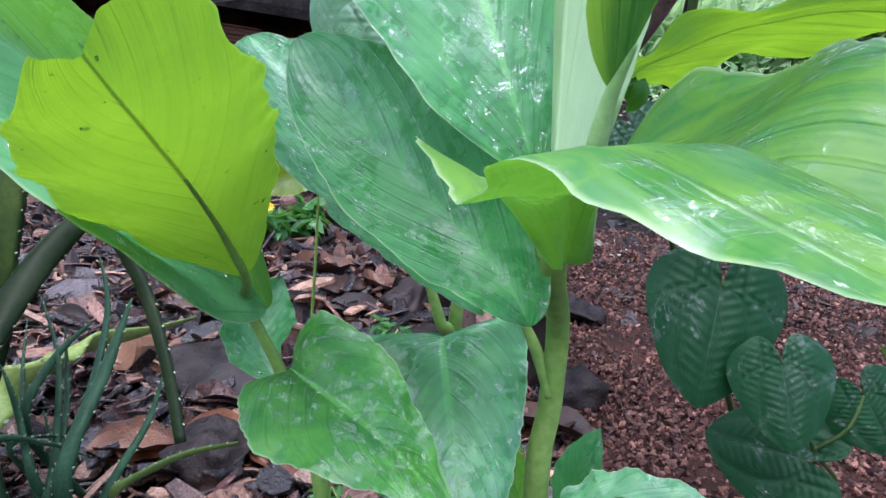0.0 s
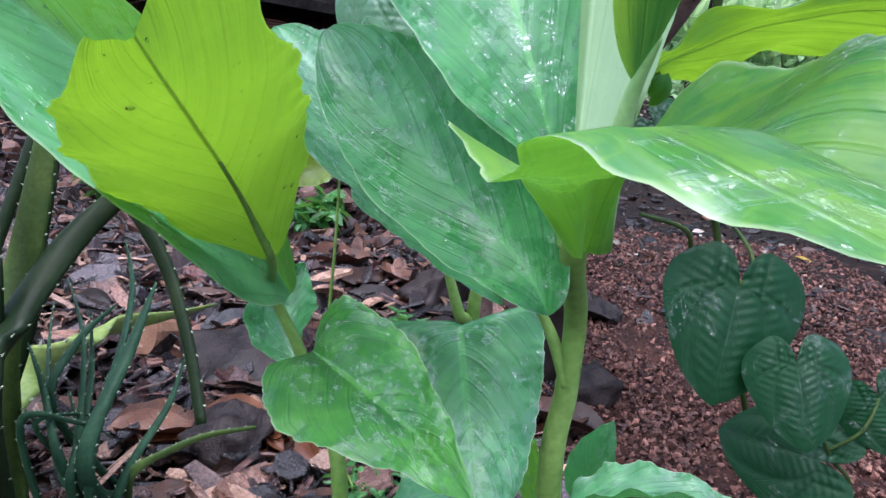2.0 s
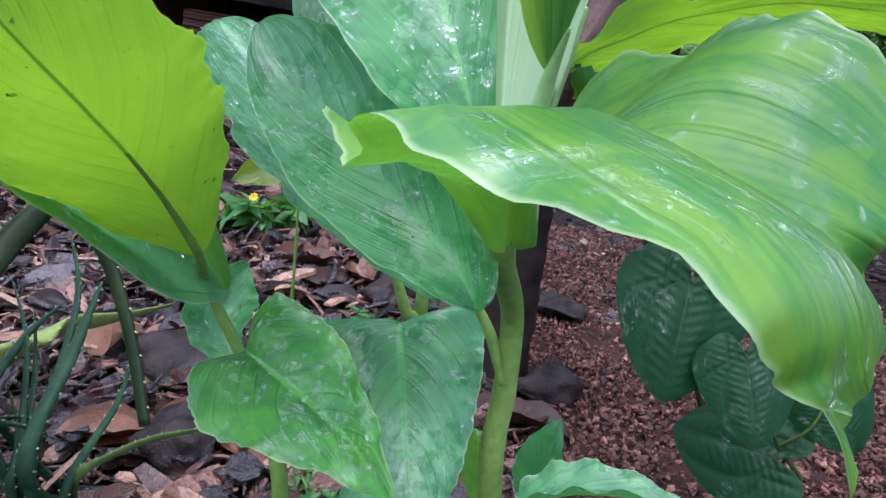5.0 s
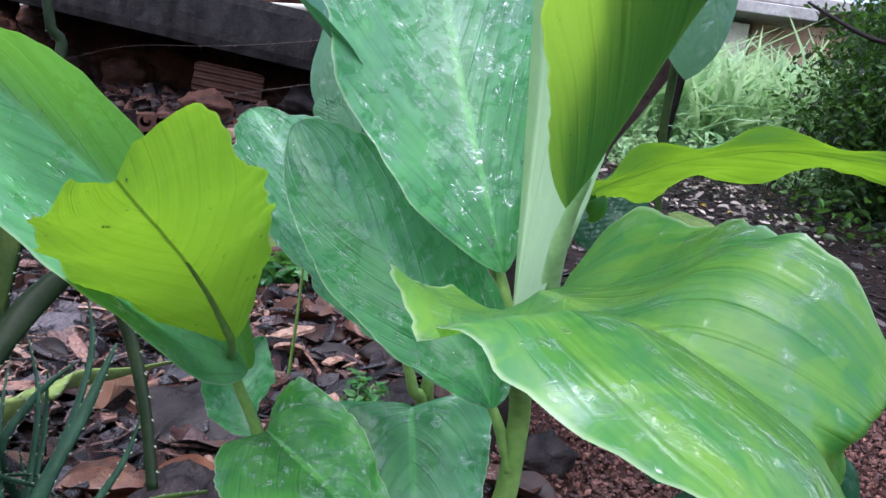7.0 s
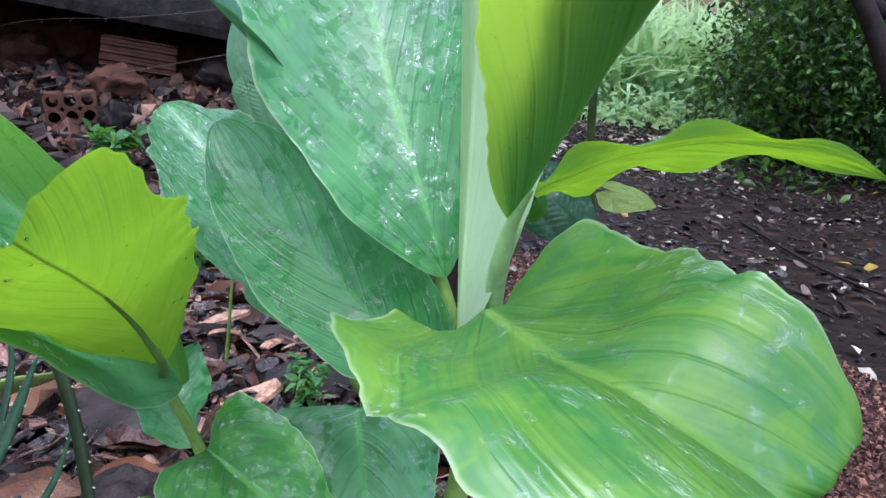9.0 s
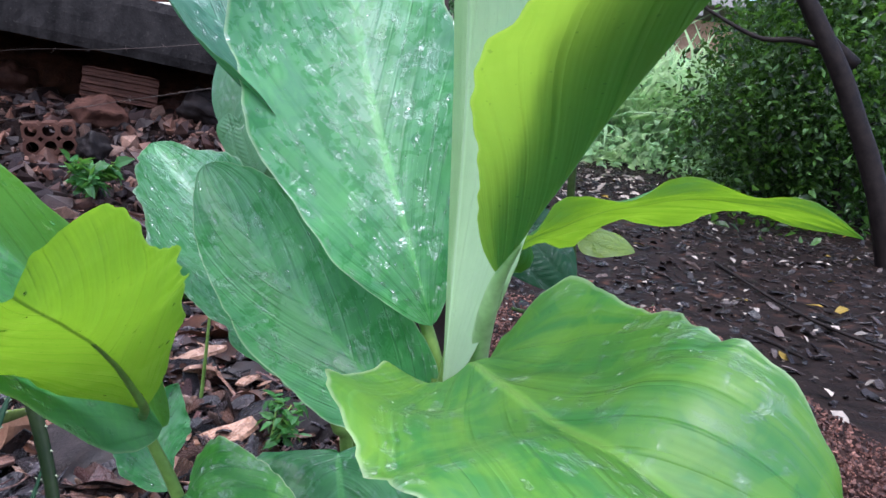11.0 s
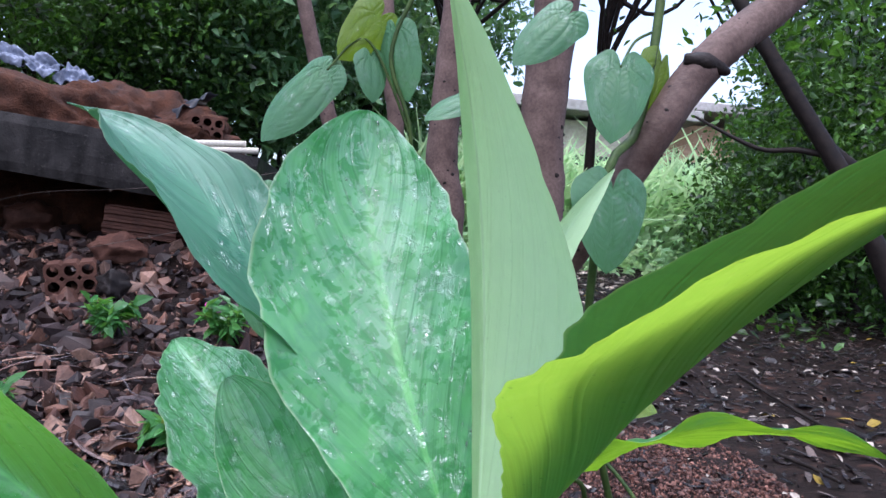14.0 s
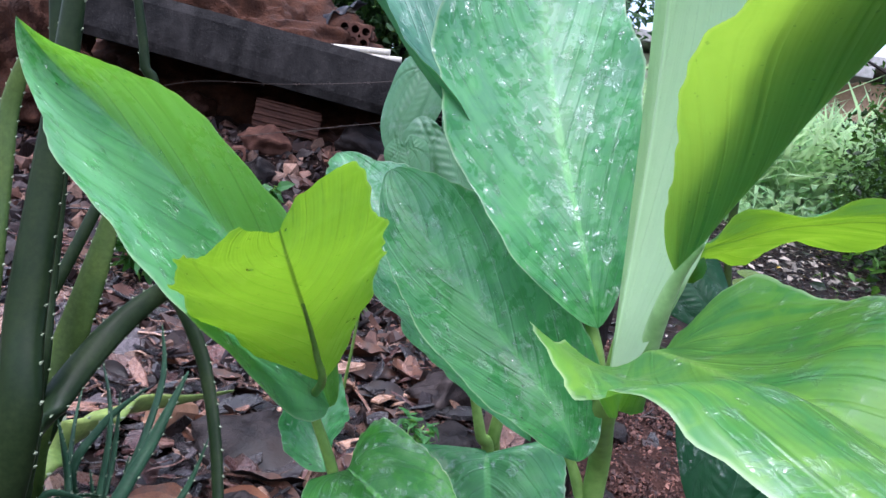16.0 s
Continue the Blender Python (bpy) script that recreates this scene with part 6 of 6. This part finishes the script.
# ---- small weeds ----
def weed(at, height, n, leaf, seed, label, material=None, flower=None, spread_=0.5):
    ob = thing("weed", label, "weed", at, "weeds")
    r = random.Random(seed)
    base = np.array(at)
    for i in range(n):
        a = r.uniform(0, 6.283)
        top = base + np.array((math.cos(a) * spread_ * height, math.sin(a) * spread_ * height, height * r.uniform(0.5, 1.0)))
        m = (base + top) / 2 + np.array((0, 0, 0.15 * height))
        tube("stem", [tuple(base), tuple(m), tuple(top)], [0.0022, 0.0018, 0.001], MAT_STEM, ob, "", n=8, sides=5)
        L = smooth_line([tuple(base), tuple(m), tuple(top)], 9)
        pts = np.array([L[k2] for k2 in range(3, 9) for _ in range(4)]) + np.array([(r.gauss(0, 0.006), r.gauss(0, 0.006), r.gauss(0, 0.004)) for _ in range(24)])
        lv = scatter("leaf", LEAF_T, pts, np.array([leaf * r.uniform(0.6, 1.2) for _ in range(24)]), material or MAT_WEED, tilt=0.5)
        under(tagged(lv, kind="stuff"), ob)
    if flower:
        bm = bmesh.new()
        for q in range(8):
            a = 6.283 * q / 8
            vs = [bm.verts.new(p) for p in ((0, 0, 0), (math.cos(a - 0.3) * 0.008, math.sin(a - 0.3) * 0.008, 0.004), (math.cos(a) * 0.010, math.sin(a) * 0.010, 0.002), (math.cos(a + 0.3) * 0.008, math.sin(a + 0.3) * 0.008, 0.004))]
            bm.faces.new(vs)
        fl = part("flower", bm, flower[1], None, flower[2])
        fl.matrix_world = pose(*flower[0], 50, 0, 0)
        under(fl, ob)


weed((-0.300, 1.536, 0.000), 0.13, 9, 0.046, 1, "small feathery weed with a yellow flower", None, ((-0.304, 1.453, 0.132), MAT_FLOWER, "yellow flower head"))
weed(on_ground(-0.62, 2.0), 0.10, 6, 0.046, 2, "small green weed growing in the rubble")
weed(on_ground(-0.70, 1.55), 0.11, 6, 0.048, 3, "small pale green weed on the rubble")
weed(on_ground(-0.33, 2.0), 0.11, 6, 0.044, 4, "small weed with a pink flower", None, ((-0.420, 2.157, 0.249), MAT_PINK, "pink flower"))
weed((5.122, 9.302, 0.000), 0.22, 8, 0.07, 5, "low leafy weed at the edge of the track", MAT_BUSH)
weed((-0.021, 0.670, 0.000), 0.05, 3, 0.015, 6, "tiny seedling weed in the soil")
weed((0.115, 0.769, 0.000), 0.06, 4, 0.016, 7, "tiny seedling weed in the soil")
weed((-0.030, 0.983, 0.020), 0.06, 3, 0.022, 8, "small dark seedling by the flat stone")

# ---- crumbs, litter and bark: joined rest first, then the nearest pieces ----
cp = np.stack([rng.uniform(0.08, 1.0, 42000), 0.5 + 1.6 * rng.random(42000) ** 1.3], 1)
cp = np.column_stack([cp, rise(cp[:, 0], cp[:, 1]) + rng.uniform(-0.001, 0.008, len(cp))])
tagged(scatter("soil_crumbs", [chunk(s, 0.8, 2) for s in range(200, 206)], cp, 0.004 + 0.012 * rng.random(len(cp)) ** 2.6, MAT_CLOD, tilt=1.0, stretch=0.2), "loose reddish soil crumbs", "soil", kind="stuff")
n_ = 20000
lp = np.stack([rng.uniform(0.35, 4.2, n_), rng.uniform(1.3, 7.6, n_)], 1)
lp = lp[lp[:, 0] > 0.25 * (lp[:, 1] - 1.4)]
lp = np.column_stack([lp, rise(lp[:, 0], lp[:, 1]) + 0.004])
FLAKES = [bark_flake(s) for s in range(10)]
tagged(scatter("track_litter", FLAKES, lp, 0.008 + 0.045 * rng.random(len(lp)) ** 3, MAT_TRACK_BITS, tilt=0.3, stretch=0.3), "dark fallen twigs and leaf bits on the track", "litter", kind="stuff")
pp_ = lp[rng.choice(len(lp), 1700, replace=False)] + np.array((0.01, 0.02, 0.006))
tagged(scatter("pale_litter", LEAF_T, pp_, 0.008 + 0.04 * rng.random(len(pp_)) ** 2.5, MAT_LITTER, tilt=0.35), "pale dry leaf scraps and chips on the track", "litter", kind="stuff")
pp_ = lp[rng.choice(len(lp), 95, replace=False)] + np.array((0.02, 0.0, 0.008))
tagged(scatter("yellow_leaves", LEAF_T, pp_, rng.uniform(0.035, 0.07, len(pp_)), MAT_YELLOW_LITTER, tilt=0.2), "fallen yellow leaves on the track", "litter", kind="stuff")
wl = np.stack([rng.uniform(0.6, 2.2, 700), rng.uniform(4.0, 6.8, 700)], 1)
wl = np.column_stack([wl, rise(wl[:, 0], wl[:, 1]) + 0.012])
tagged(scatter("shiny_litter", LEAF_T, wl, rng.uniform(0.03, 0.09, len(wl)), MAT_LITTER, tilt=0.3), "wet pale litter at the far end of the track", "litter", kind="stuff")

mp = np.stack([rng.uniform(-1.7, 0.16, 4200), rng.uniform(0.25, 1.5, 4200)], 1)
mp = mp[~((mp[:, 0] > -0.5) & (mp[:, 0] < 0.02) & (mp[:, 1] > 0.75) & (mp[:, 1] < 1.2) & (rng.random(len(mp)) < 0.45))]
mp = np.column_stack([mp, rise(mp[:, 0], mp[:, 1]) + rng.uniform(0.0, 0.030, len(mp))])
tagged(scatter("bark_mulch", FLAKES, mp, 0.014 + 0.066 * rng.random(len(mp)) ** 2.0, MAT_CHIP, tilt=0.5, stretch=0.35), "wet reddish-brown bark mulch", "mulch", kind="stuff")
mp2 = np.stack([rng.uniform(-1.3, 0.2, 17000), rng.uniform(0.3, 1.6, 17000)], 1)
mp2 = np.column_stack([mp2, rise(mp2[:, 0], mp2[:, 1]) + rng.uniform(0.0, 0.02, len(mp2))])
tagged(scatter("bark_mulch", FLAKES, mp2, 0.006 + 0.020 * rng.random(len(mp2)) ** 1.7, MAT_CHIP, tilt=0.5, stretch=0.4), "fine crumbled wet bark", "mulch", kind="stuff")
sticks = [tube_data([(-0.5, 0, 0), (-0.1, 0.04 * q, 0.02), (0.2, -0.05, 0.03 * q), (0.5, 0.02, 0)], [0.016, 0.022, 0.018, 0.01], n=7, sides=5) for q in (-1, 0.3, 1.4)]
sp_ = np.stack([rng.uniform(-1.2, 0.18, 1300), rng.uniform(0.5, 1.9, 1300)], 1)
sp_ = np.column_stack([sp_, rise(sp_[:, 0], sp_[:, 1]) + rng.uniform(0.012, 0.026, len(sp_))])
tagged(scatter("fallen_twigs", sticks, sp_, 0.03 + 0.10 * rng.random(len(sp_)) ** 2, MAT_CHIP, tilt=0.14, stretch=0.0), "thin wet fallen twigs on the mulch", "twigs", kind="stuff")
shared = []
for s in range(10):
    v, f = bark_flake(300 + s)
    me = bpy.data.meshes.new("bark_chip")
    me.from_pydata(v, [], f)
    me.materials.append(MAT_CHIP_ONE)
    shared.append(me)
r_ = random.Random(12)
for i in range(280):
    x, y = r_.uniform(-0.52, 0.06), r_.uniform(0.72, 1.3)
    c_ = new("bark_chip", shared[r_.randrange(10)])
    c_.parent = ground
    sc_ = r_.uniform(0.025, 0.07)
    c_.matrix_world = pose(x, y, float(rise(x, y)) + r_.uniform(0.006, 0.022), r_.gauss(0, 24), r_.gauss(0, 24), r_.uniform(0, 360)) @ Matrix.Diagonal((sc_, sc_ * r_.uniform(0.7, 1.2), sc_, 1))
